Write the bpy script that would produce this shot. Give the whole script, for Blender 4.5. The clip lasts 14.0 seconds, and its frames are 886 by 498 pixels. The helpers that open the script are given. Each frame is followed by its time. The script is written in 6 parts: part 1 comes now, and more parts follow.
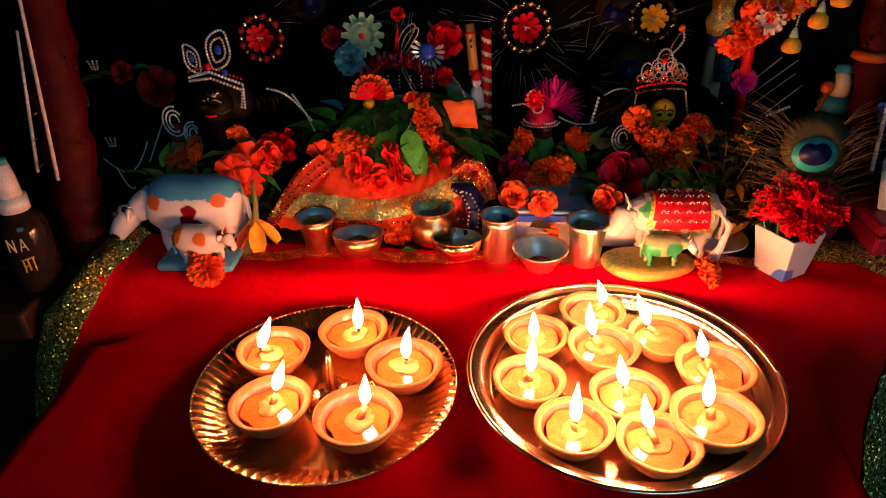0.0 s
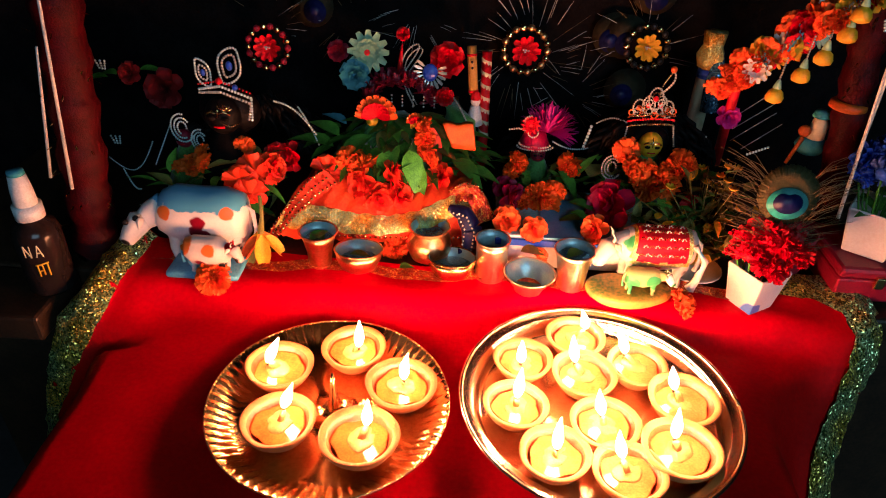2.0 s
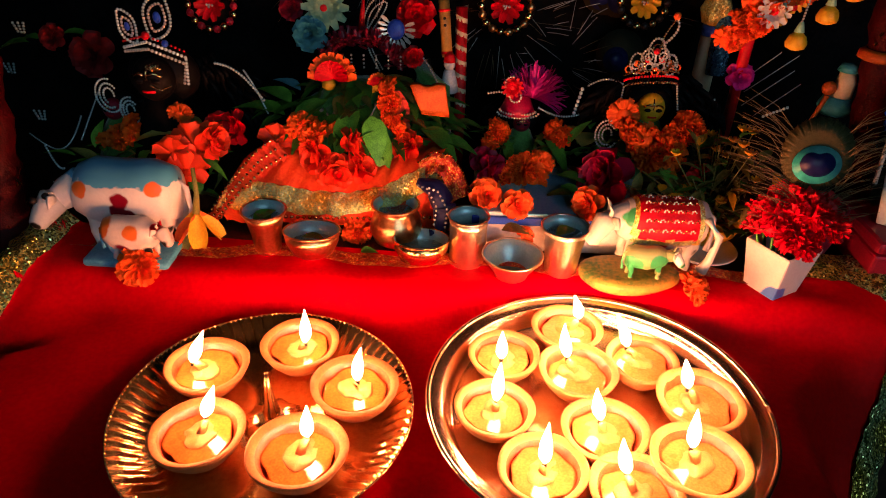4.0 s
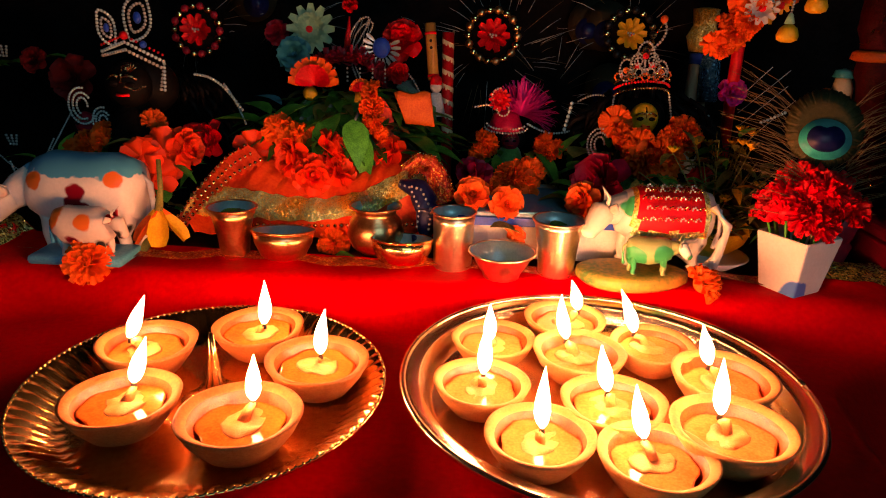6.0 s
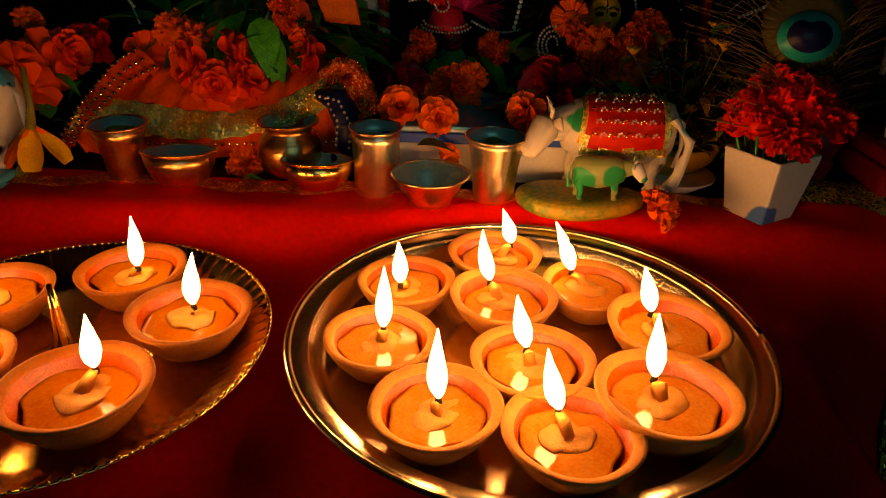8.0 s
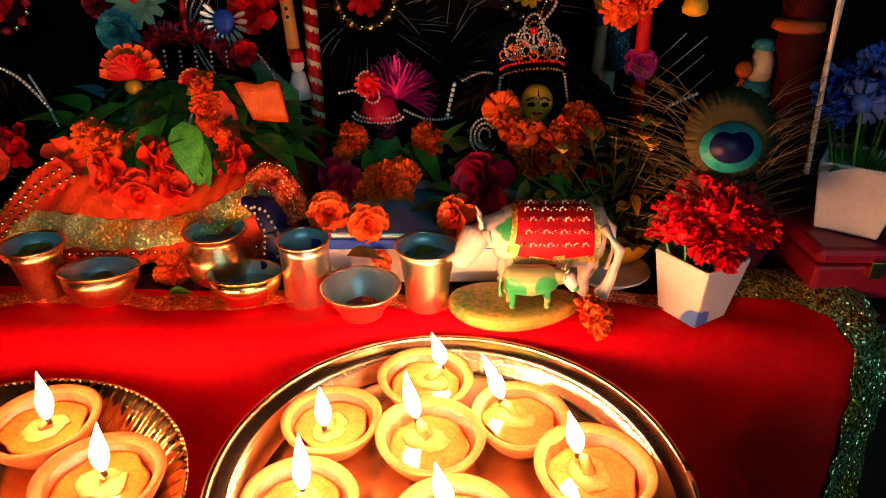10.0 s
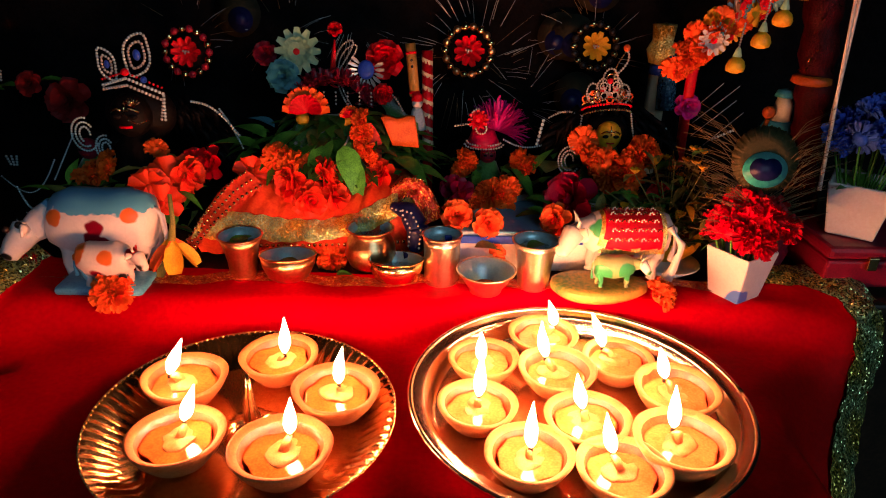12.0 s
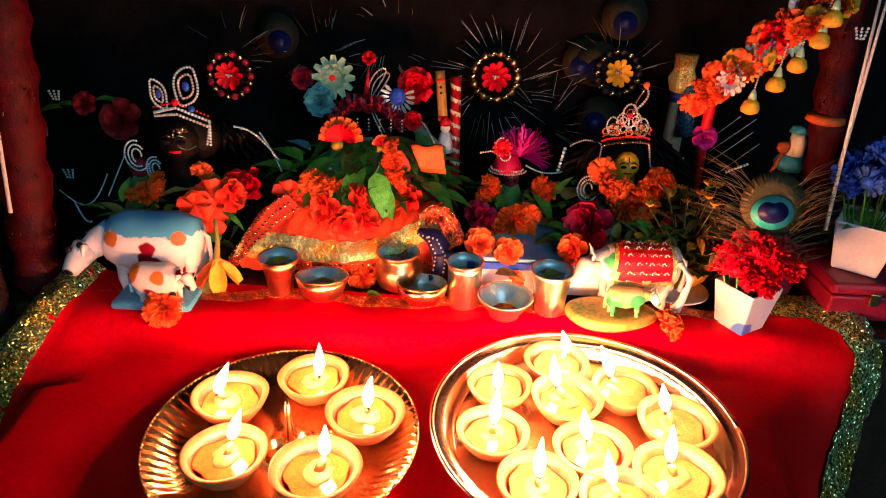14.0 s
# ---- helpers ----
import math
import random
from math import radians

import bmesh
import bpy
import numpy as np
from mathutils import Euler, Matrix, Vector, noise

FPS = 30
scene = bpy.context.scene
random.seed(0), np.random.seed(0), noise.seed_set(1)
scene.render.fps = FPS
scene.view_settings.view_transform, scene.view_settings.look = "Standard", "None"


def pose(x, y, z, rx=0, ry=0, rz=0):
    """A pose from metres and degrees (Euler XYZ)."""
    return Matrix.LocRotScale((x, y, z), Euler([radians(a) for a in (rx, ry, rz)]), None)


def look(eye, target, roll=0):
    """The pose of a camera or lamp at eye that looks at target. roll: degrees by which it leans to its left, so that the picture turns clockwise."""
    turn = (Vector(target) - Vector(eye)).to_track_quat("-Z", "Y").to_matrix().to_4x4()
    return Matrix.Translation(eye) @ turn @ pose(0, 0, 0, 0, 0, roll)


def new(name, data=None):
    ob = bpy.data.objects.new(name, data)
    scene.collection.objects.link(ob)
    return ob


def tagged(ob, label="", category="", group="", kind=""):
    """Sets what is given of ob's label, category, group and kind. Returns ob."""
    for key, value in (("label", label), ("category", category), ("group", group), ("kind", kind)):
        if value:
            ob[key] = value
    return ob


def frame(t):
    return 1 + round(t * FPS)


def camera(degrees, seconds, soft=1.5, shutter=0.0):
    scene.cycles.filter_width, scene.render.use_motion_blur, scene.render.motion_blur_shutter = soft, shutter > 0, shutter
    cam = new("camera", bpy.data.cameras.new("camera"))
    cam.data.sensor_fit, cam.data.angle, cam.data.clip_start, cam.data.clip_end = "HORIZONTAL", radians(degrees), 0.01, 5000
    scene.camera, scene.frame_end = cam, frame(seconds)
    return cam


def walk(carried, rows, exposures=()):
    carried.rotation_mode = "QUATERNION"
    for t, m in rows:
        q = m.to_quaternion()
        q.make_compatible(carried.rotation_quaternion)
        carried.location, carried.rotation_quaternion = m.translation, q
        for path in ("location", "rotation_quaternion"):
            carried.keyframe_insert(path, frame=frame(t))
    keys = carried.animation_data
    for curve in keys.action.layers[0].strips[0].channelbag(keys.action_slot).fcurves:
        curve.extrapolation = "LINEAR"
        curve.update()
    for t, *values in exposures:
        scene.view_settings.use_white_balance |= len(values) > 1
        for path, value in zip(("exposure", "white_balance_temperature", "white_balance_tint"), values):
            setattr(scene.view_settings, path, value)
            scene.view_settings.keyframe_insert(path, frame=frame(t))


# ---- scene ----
cam = camera(66.8, 14.0, soft=1.0)
PATH = [
    (0, (0.058, 0.062, 0.406), (-0.077, 1.785, -0.6), -1.4),
    (0.5, (0.049, 0.06, 0.44), (-0.042, 1.733, -0.652), 0.9),
    (1, (0.044, 0.06, 0.467), (-0.053, 1.728, -0.633), 1.1),
    (1.5, (0.04, 0.06, 0.481), (-0.034, 1.726, -0.624), 1.9),
    (2, (0.037, 0.059, 0.487), (-0.025, 1.721, -0.625), 2.4),
    (2.5, (0.053, 0.064, 0.476), (-0.019, 1.723, -0.639), 3.1),
    (2.7, (0.071, 0.069, 0.469), (-0.025, 1.724, -0.65), 3.6),
    (4.8, (0.059, 0.16, 0.327), (0.023, 1.931, -0.602), 0.9),
    (5, (0.065, 0.157, 0.308), (-0.012, 1.963, -0.546), 1.8),
    (5.5, (0.074, 0.136, 0.276), (-0.053, 2.018, -0.389), 2.8),
    (6, (0.08, 0.127, 0.247), (0.014, 2.01, -0.425), 1.8),
    (6.5, (0.09, 0.134, 0.234), (0.0, 1.992, -0.501), 1.0),
    (7, (0.105, 0.156, 0.23), (0.019, 1.988, -0.569), 1.0),
    (7.2, (0.112, 0.165, 0.231), (0.041, 1.994, -0.575), 1.2),
    (9.3, (0.144, 0.248, 0.257), (0.165, 1.903, -0.866), 1.4),
    (9.5, (0.146, 0.249, 0.269), (0.188, 1.904, -0.854), 1.3),
    (10, (0.16, 0.249, 0.301), (0.208, 2.026, -0.615), 0.7),
    (10.5, (0.149, 0.212, 0.322), (0.192, 2.03, -0.512), 1.3),
    (11, (0.108, 0.159, 0.34), (0.168, 1.952, -0.544), 0.9),
    (11.5, (0.064, 0.118, 0.33), (0.232, 1.924, -0.515), 1.6),
    (12, (0.054, 0.089, 0.342), (0.102, 1.906, -0.493), 1.5),
    (12.5, (0.044, 0.091, 0.382), (0.003, 1.862, -0.546), 1.4),
    (13, (0.045, 0.091, 0.403), (0.0, 1.87, -0.511), 0.8),
    (13.5, (0.049, 0.08, 0.407), (-0.012, 1.861, -0.501), 0.6),
    (14, (0.053, 0.07, 0.413), (0.03, 1.85, -0.499), 2.0),
]
EXPOSURES = [(0, 0.45, 6700, 52), (0.6, 0.85, 6700, 55), (1.0, 1.0, 6700, 56), (1.5, 1.25, 6600, 54), (2.5, 1.5, 6500, 52), (5, 0.32, 7100, 54), (5.5, 0.8, 7100, 52), (6, 0.3, 7200, 46), (6.5, -0.4, 7200, 34), (7.2, -0.95, 7600, 12), (9.3, -1.95, 8900, 0), (9.6, -1.75, 8700, 2), (10, 0.55, 6600, 34), (10.5, 1.6, 6400, 50), (11, 1.55, 6500, 54), (11.5, 1.05, 6900, 58), (12, 0.7, 6900, 58), (12.6, 0.9, 6900, 57), (13.2, 1.45, 6500, 53), (14, 1.68, 6500, 51)]
walk(cam, [(t, look(eye, target, roll)) for t, eye, target, roll in PATH], EXPOSURES)

# ---- light ----
world = bpy.data.worlds.new("night")
scene.world = world
world.use_nodes = True
world.node_tree.nodes["Background"].inputs[0].default_value = (0.5, 0.7, 1.0, 1)
world.node_tree.nodes["Background"].inputs[1].default_value = 0.3
FLAME = 125.0
# dim cool light of the evening through the window behind the viewer
pane_light = bpy.data.lights.new("window_light", "AREA")
pane_light.shape, pane_light.size, pane_light.size_y = "RECTANGLE", 1.9, 1.3
pane_light.energy, pane_light.color = 12.0, (0.26, 0.84, 0.86)
new("window_light", pane_light).matrix_basis = look((1.3, -2.48, 1.35), (0.1, 0.6, 0.0))

# ---- materials ----


def mat(name, col, rough=0.5, metal=0.0, col2=None, scale=60.0, bump=0.15, sparkle=0.0, emit=0.0, trans=0.0, vary=0.0, sheen=0.0, sss=0.0, spec=0.3):
    """A node material: two colours mixed by noise at two scales, fine relief, optional sequin relief."""
    m = bpy.data.materials.new(name)
    m.use_nodes = True
    nt = m.node_tree
    b = nt.nodes["Principled BSDF"]
    co = nt.nodes.new("ShaderNodeTexCoord")
    n1 = nt.nodes.new("ShaderNodeTexNoise")
    n1.inputs["Scale"].default_value, n1.inputs["Detail"].default_value = scale, 5
    n2 = nt.nodes.new("ShaderNodeTexNoise")
    n2.inputs["Scale"].default_value, n2.inputs["Detail"].default_value = scale * 9, 3
    for n in (n1, n2):
        nt.links.new(co.outputs["Object"], n.inputs["Vector"])
    add = nt.nodes.new("ShaderNodeMath")
    add.operation = "ADD"
    nt.links.new(n1.outputs["Fac"], add.inputs[0])
    nt.links.new(n2.outputs["Fac"], add.inputs[1])
    rng = nt.nodes.new("ShaderNodeMapRange")
    rng.inputs["From Min"].default_value, rng.inputs["From Max"].default_value = 0.75, 1.25
    nt.links.new(add.outputs[0], rng.inputs["Value"])
    mix = nt.nodes.new("ShaderNodeMix")
    mix.data_type = "RGBA"
    c2 = col2 or tuple(c * 0.7 for c in col)
    mix.inputs["A"].default_value, mix.inputs["B"].default_value = (*c2, 1), (*col, 1)
    nt.links.new(rng.outputs[0], mix.inputs["Factor"])
    out = mix.outputs["Result"]
    if vary:
        inf = nt.nodes.new("ShaderNodeObjectInfo")
        hsv = nt.nodes.new("ShaderNodeHueSaturation")
        vr = nt.nodes.new("ShaderNodeMapRange")
        vr.inputs["To Min"].default_value, vr.inputs["To Max"].default_value = 1 - vary, 1 + vary
        nt.links.new(inf.outputs["Random"], vr.inputs["Value"])
        nt.links.new(vr.outputs[0], hsv.inputs["Value"])
        nt.links.new(out, hsv.inputs["Color"])
        out = hsv.outputs["Color"]
    nt.links.new(out, b.inputs["Base Color"])
    b.inputs["Roughness"].default_value, b.inputs["Metallic"].default_value = rough, metal
    b.inputs["Transmission Weight"].default_value = trans
    b.inputs["Specular IOR Level"].default_value = 0.5 if metal or trans else spec
    if sheen:
        b.inputs["Sheen Weight"].default_value = sheen
    if sss:
        b.inputs["Subsurface Weight"].default_value = sss
        b.inputs["Subsurface Radius"].default_value = (0.004, 0.002, 0.001)
        b.inputs["Subsurface Scale"].default_value = 1.0
    height = n2.outputs["Fac"]
    if sparkle:
        vo = nt.nodes.new("ShaderNodeTexVoronoi")
        vo.inputs["Scale"].default_value = sparkle
        nt.links.new(co.outputs["Object"], vo.inputs["Vector"])
        sep = nt.nodes.new("ShaderNodeSeparateColor")
        nt.links.new(vo.outputs["Color"], sep.inputs[0])
        mul = nt.nodes.new("ShaderNodeMath")
        mul.operation = "MULTIPLY"
        nt.links.new(sep.outputs[0], mul.inputs[0])
        nt.links.new(vo.outputs["Distance"], mul.inputs[1])
        height = mul.outputs[0]
    if bump:
        bp = nt.nodes.new("ShaderNodeBump")
        bp.inputs["Strength"].default_value, bp.inputs["Distance"].default_value = bump, 0.007 if sparkle else 0.001
        nt.links.new(height, bp.inputs["Height"])
        nt.links.new(bp.outputs[0], b.inputs["Normal"])
    if emit:
        b.inputs["Emission Color"].default_value = (*col, 1)
        b.inputs["Emission Strength"].default_value = emit
    return m


def glitter(name, tints, scale, spread=1.1, rough=0.3, metal=0.7, zones=((1, 1, 1), (1, 1, 1)), zone_scale=22):
    """Sequin cloth: small facets, each with its own tilt and tint, multiplied by wide zones of two colours."""
    m = mat(name, tints[0], rough, metal, bump=0)
    nt = m.node_tree
    b = nt.nodes["Principled BSDF"]
    co = nt.nodes.new("ShaderNodeTexCoord")
    vo = nt.nodes.new("ShaderNodeTexVoronoi")
    vo.inputs["Scale"].default_value = scale
    nt.links.new(co.outputs["Object"], vo.inputs["Vector"])
    sep = nt.nodes.new("ShaderNodeSeparateColor")
    nt.links.new(vo.outputs["Color"], sep.inputs[0])
    ramp = nt.nodes.new("ShaderNodeValToRGB")
    ramp.color_ramp.interpolation = "CONSTANT"
    for i, tint in enumerate(tints):
        e = ramp.color_ramp.elements[i] if i < 2 else ramp.color_ramp.elements.new(0.5)
        e.position, e.color = i / len(tints), (*tint, 1)
    nt.links.new(sep.outputs[0], ramp.inputs[0])
    ns = nt.nodes.new("ShaderNodeTexNoise")
    ns.inputs["Scale"].default_value, ns.inputs["Detail"].default_value = zone_scale, 3
    nt.links.new(co.outputs["Object"], ns.inputs["Vector"])
    rg = nt.nodes.new("ShaderNodeMapRange")
    rg.inputs["From Min"].default_value, rg.inputs["From Max"].default_value = 0.42, 0.58
    nt.links.new(ns.outputs["Fac"], rg.inputs["Value"])
    zone = nt.nodes.new("ShaderNodeMix")
    zone.data_type = "RGBA"
    zone.inputs["A"].default_value, zone.inputs["B"].default_value = (*zones[0], 1), (*zones[1], 1)
    nt.links.new(rg.outputs[0], zone.inputs["Factor"])
    tint_mix = nt.nodes.new("ShaderNodeMix")
    tint_mix.data_type, tint_mix.blend_type = "RGBA", "MULTIPLY"
    tint_mix.inputs["Factor"].default_value = 1.0
    nt.links.new(ramp.outputs[0], tint_mix.inputs["A"])
    nt.links.new(zone.outputs["Result"], tint_mix.inputs["B"])
    nt.links.new(tint_mix.outputs["Result"], b.inputs["Base Color"])
    geo = nt.nodes.new("ShaderNodeNewGeometry")
    sub = nt.nodes.new("ShaderNodeVectorMath")
    sub.operation = "SUBTRACT"
    sub.inputs[1].default_value = (0.5, 0.5, 0.5)
    nt.links.new(vo.outputs["Color"], sub.inputs[0])
    mad = nt.nodes.new("ShaderNodeVectorMath")
    mad.operation = "MULTIPLY_ADD"
    mad.inputs[1].default_value = (spread, spread, spread)
    nt.links.new(sub.outputs[0], mad.inputs[0])
    nt.links.new(geo.outputs["Normal"], mad.inputs[2])
    nrm = nt.nodes.new("ShaderNodeVectorMath")
    nrm.operation = "NORMALIZE"
    nt.links.new(mad.outputs[0], nrm.inputs[0])
    nt.links.new(nrm.outputs[0], b.inputs["Normal"])
    return m


M = dict(
    cloth=mat("red_satin", (0.68, 0.004, 0.0008), 0.62, col2=(0.54, 0.002, 0.0005), scale=25, bump=0.2, spec=0.12),
    lace=glitter("gold_silver_lace", ((1.0, 0.85, 0.5), (1.0, 0.95, 0.8), (0.7, 0.6, 0.4), (1.0, 0.7, 0.3)), 900, 1.0, 0.34, 0.6, ((1.0, 0.62, 0.1), (0.7, 0.95, 0.6)), 30),
    # hem zones put the crumpled lace's shifting reflections into its colour
    hem=glitter("hem_lace", ((1.0, 0.95, 0.75), (0.8, 0.9, 0.65), (0.16, 0.18, 0.08), (1.0, 0.85, 0.45), (0.4, 0.45, 0.22)), 600, 1.5, 0.28, 0.75, ((1.0, 0.74, 0.18), (0.6, 0.9, 0.55)), 20),
    platesteel=mat("plate_steel", (0.9, 0.76, 0.58), 0.24, 1.0, (0.82, 0.64, 0.45), 30, 0.06),
    wood=mat("dark_wood", (0.05, 0.022, 0.012), 0.45, col2=(0.02, 0.01, 0.006), scale=30),
    floor=mat("floor_stone", (0.06, 0.05, 0.05), 0.6, scale=8),
    black=mat("black_velvet", (0.008, 0.006, 0.006), 0.9, col2=(0.003, 0.002, 0.002), scale=40, spec=0.05),
    hair=mat("black_hair", (0.006, 0.004, 0.004), 0.6, scale=120, spec=0.12),
    paleclay=mat("pale_clay", (0.55, 0.235, 0.07), 0.75, col2=(0.46, 0.165, 0.042), scale=70, bump=0.35, sss=0.12, vary=0.1),
    clay=mat("fired_clay", (0.45, 0.15, 0.035), 0.75, col2=(0.34, 0.09, 0.018), scale=70, bump=0.35, sss=0.12, vary=0.12),
    wetclay=mat("soaked_clay", (0.5, 0.09, 0.018), 0.25, col2=(0.34, 0.035, 0.008), scale=120, bump=0.4, spec=0.5),
    ghee=mat("melted_ghee", (0.5, 0.17, 0.022), 0.08, col2=(0.4, 0.09, 0.01), scale=60, bump=0.06, spec=0.5),
    paleghee=mat("pale_ghee", (0.58, 0.24, 0.06), 0.08, col2=(0.48, 0.14, 0.025), scale=60, bump=0.06, spec=0.5),
    wick=mat("cotton_wick", (0.62, 0.3, 0.09), 0.45, col2=(0.5, 0.19, 0.04), scale=140, bump=0.5),
    char=mat("charred_cotton", (0.02, 0.015, 0.01), 0.9),
    flame=mat("flame", (1.0, 0.45, 0.16), 0.5, emit=FLAME, bump=0),
    steel=mat("steel", (0.9, 0.78, 0.6), 0.28, 1.0, (0.78, 0.62, 0.44), 30, 0.06),
    brass=mat("brassy_steel", (0.92, 0.62, 0.25), 0.22, 1.0, (0.75, 0.44, 0.14), 30, 0.07),
    # tin lining, tinted cyan for the cool light caught inside the vessels
    tin=mat("cool_lit_tin_lining", (0.55, 0.88, 0.9), 0.38, 0.4, (0.4, 0.72, 0.76), 60, 0.1),
    copper=mat("copper", (0.88, 0.48, 0.22), 0.28, 1.0, (0.66, 0.3, 0.12), 40, 0.1),
    water=mat("water", (0.85, 0.97, 1.0), 0.03, trans=0.85, bump=0.02),
    leaf=mat("green_leaf", (0.07, 0.36, 0.04), 0.36, col2=(0.02, 0.17, 0.02), scale=80, bump=0.4, vary=0.45),
    dryleaf=mat("olive_leaf", (0.32, 0.28, 0.06), 0.5, col2=(0.13, 0.15, 0.035), scale=80, bump=0.4, vary=0.4),
    velvet=mat("green_velvet", (0.025, 0.3, 0.06), 0.6, col2=(0.01, 0.14, 0.025), scale=50, bump=0.6, spec=0.2, sheen=0.4),
    marigold=mat("marigold_petal", (0.92, 0.165, 0.005), 0.65, col2=(0.82, 0.065, 0.003), scale=90, vary=0.25),
    rose=mat("coral_petal", (0.9, 0.085, 0.008), 0.55, col2=(0.78, 0.03, 0.004), scale=60, vary=0.25),
    peach=mat("peach_petal", (0.9, 0.18, 0.015), 0.6, col2=(0.8, 0.08, 0.01), scale=60, vary=0.2),
    # red petal darkened, the dim left side's shade put into its colour
    dimred=mat("shaded_red_petal", (0.3, 0.006, 0.006), 0.7, col2=(0.16, 0.003, 0.003), scale=60),
    red=mat("red_petal", (0.78, 0.012, 0.01), 0.55, col2=(0.56, 0.004, 0.005), scale=60, vary=0.25),
    magenta=mat("magenta_petal", (0.62, 0.012, 0.06), 0.45, col2=(0.42, 0.005, 0.035), scale=60),
    pink=mat("pink_feather", (0.8, 0.03, 0.35), 0.55, scale=90),
    blue=mat("blue_petal", (0.03, 0.16, 0.75), 0.5, col2=(0.01, 0.06, 0.5), scale=60),
    teal=mat("teal_petal", (0.02, 0.32, 0.42), 0.45, scale=60),
    mint=mat("mint_petal", (0.3, 0.62, 0.42), 0.5, scale=60),
    yellow=mat("yellow_paint", (0.85, 0.48, 0.015), 0.45, col2=(0.7, 0.32, 0.01), scale=60),
    orange=mat("orange_cloth", (0.68, 0.14, 0.012), 0.5, col2=(0.5, 0.07, 0.008), scale=60, bump=0.4),
    white=mat("white_glaze", (0.8, 0.77, 0.74), 0.3, col2=(0.72, 0.66, 0.62), scale=40, bump=0.05),
    skyblue=mat("blue_glaze", (0.1, 0.42, 0.62), 0.3, col2=(0.04, 0.28, 0.5), scale=50, bump=0.05),
    spot=mat("orange_glaze", (0.75, 0.2, 0.04), 0.3, bump=0.05),
    maroon=mat("maroon_paint", (0.34, 0.012, 0.03), 0.4, bump=0.05),
    dark=mat("black_paint", (0.015, 0.012, 0.012), 0.35, bump=0.05),
    green=mat("green_paint", (0.03, 0.3, 0.1), 0.35, bump=0.05),
    cobalt=mat("cobalt_paint", (0.015, 0.08, 0.6), 0.3, bump=0.05),
    cream=mat("cream_paint", (0.75, 0.62, 0.42), 0.45, col2=(0.65, 0.5, 0.3), bump=0.05),
    plastic=mat("white_plastic", (0.78, 0.8, 0.82), 0.4, bump=0.02),
    glass=mat("smoky_plastic", (0.022, 0.013, 0.012), 0.15, bump=0.02),
    brocade=glitter("red_gold_brocade", ((0.7, 0.05, 0.012), (0.55, 0.03, 0.008), (0.95, 0.42, 0.07), (0.6, 0.06, 0.012)), 800, 0.8, 0.42, 0.3, ((0.5, 0.3, 0.3), (1.0, 1.1, 0.9)), 90),
    pearl=mat("pearl_bead", (0.85, 0.83, 0.78), 0.15, 0.5, bump=0),
    gem=mat("crystal_bead", (0.7, 0.92, 0.97), 0.1, 0.25, bump=0),
    goldbead=mat("gold_bead", (0.95, 0.66, 0.28), 0.15, 1.0, bump=0),
    pillar=mat("crimson_wrap", (0.085, 0.001, 0.002), 0.6, col2=(0.03, 0.0005, 0.001), scale=70, bump=0.6, spec=0.15),
    eye_teal=mat("feather_teal", (0.01, 0.42, 0.4), 0.35, scale=200),
    eye_dim=mat("dim_feather", (0.04, 0.03, 0.012), 0.7, scale=200, bump=0.5),
    eye_navy=mat("feather_navy", (0.012, 0.015, 0.09), 0.35, scale=200),
    eye_olive=mat("feather_olive", (0.1, 0.075, 0.02), 0.6, col2=(0.05, 0.045, 0.012), scale=300, bump=0.6),
    barb=mat("feather_barb", (0.22, 0.14, 0.06), 0.5, scale=200),
    ink=mat("cream_print", (0.85, 0.7, 0.45), 0.5, bump=0),
    stick=mat("white_stick", (0.75, 0.72, 0.68), 0.35, scale=200),
    drape=mat("orange_red_drape", (0.9, 0.1, 0.012), 0.5, col2=(0.75, 0.04, 0.006), scale=35, bump=0.4),
    ochre=mat("ochre_green_paint", (0.48, 0.28, 0.04), 0.4, col2=(0.07, 0.17, 0.04), scale=30, bump=0.1),
    printcloth=mat("printed_cloth", (0.85, 0.88, 0.86), 0.6, col2=(0.3, 0.62, 0.75), scale=38, bump=0.1),
    bamboo=mat("flute_bamboo", (0.62, 0.3, 0.06), 0.4, scale=60),
)


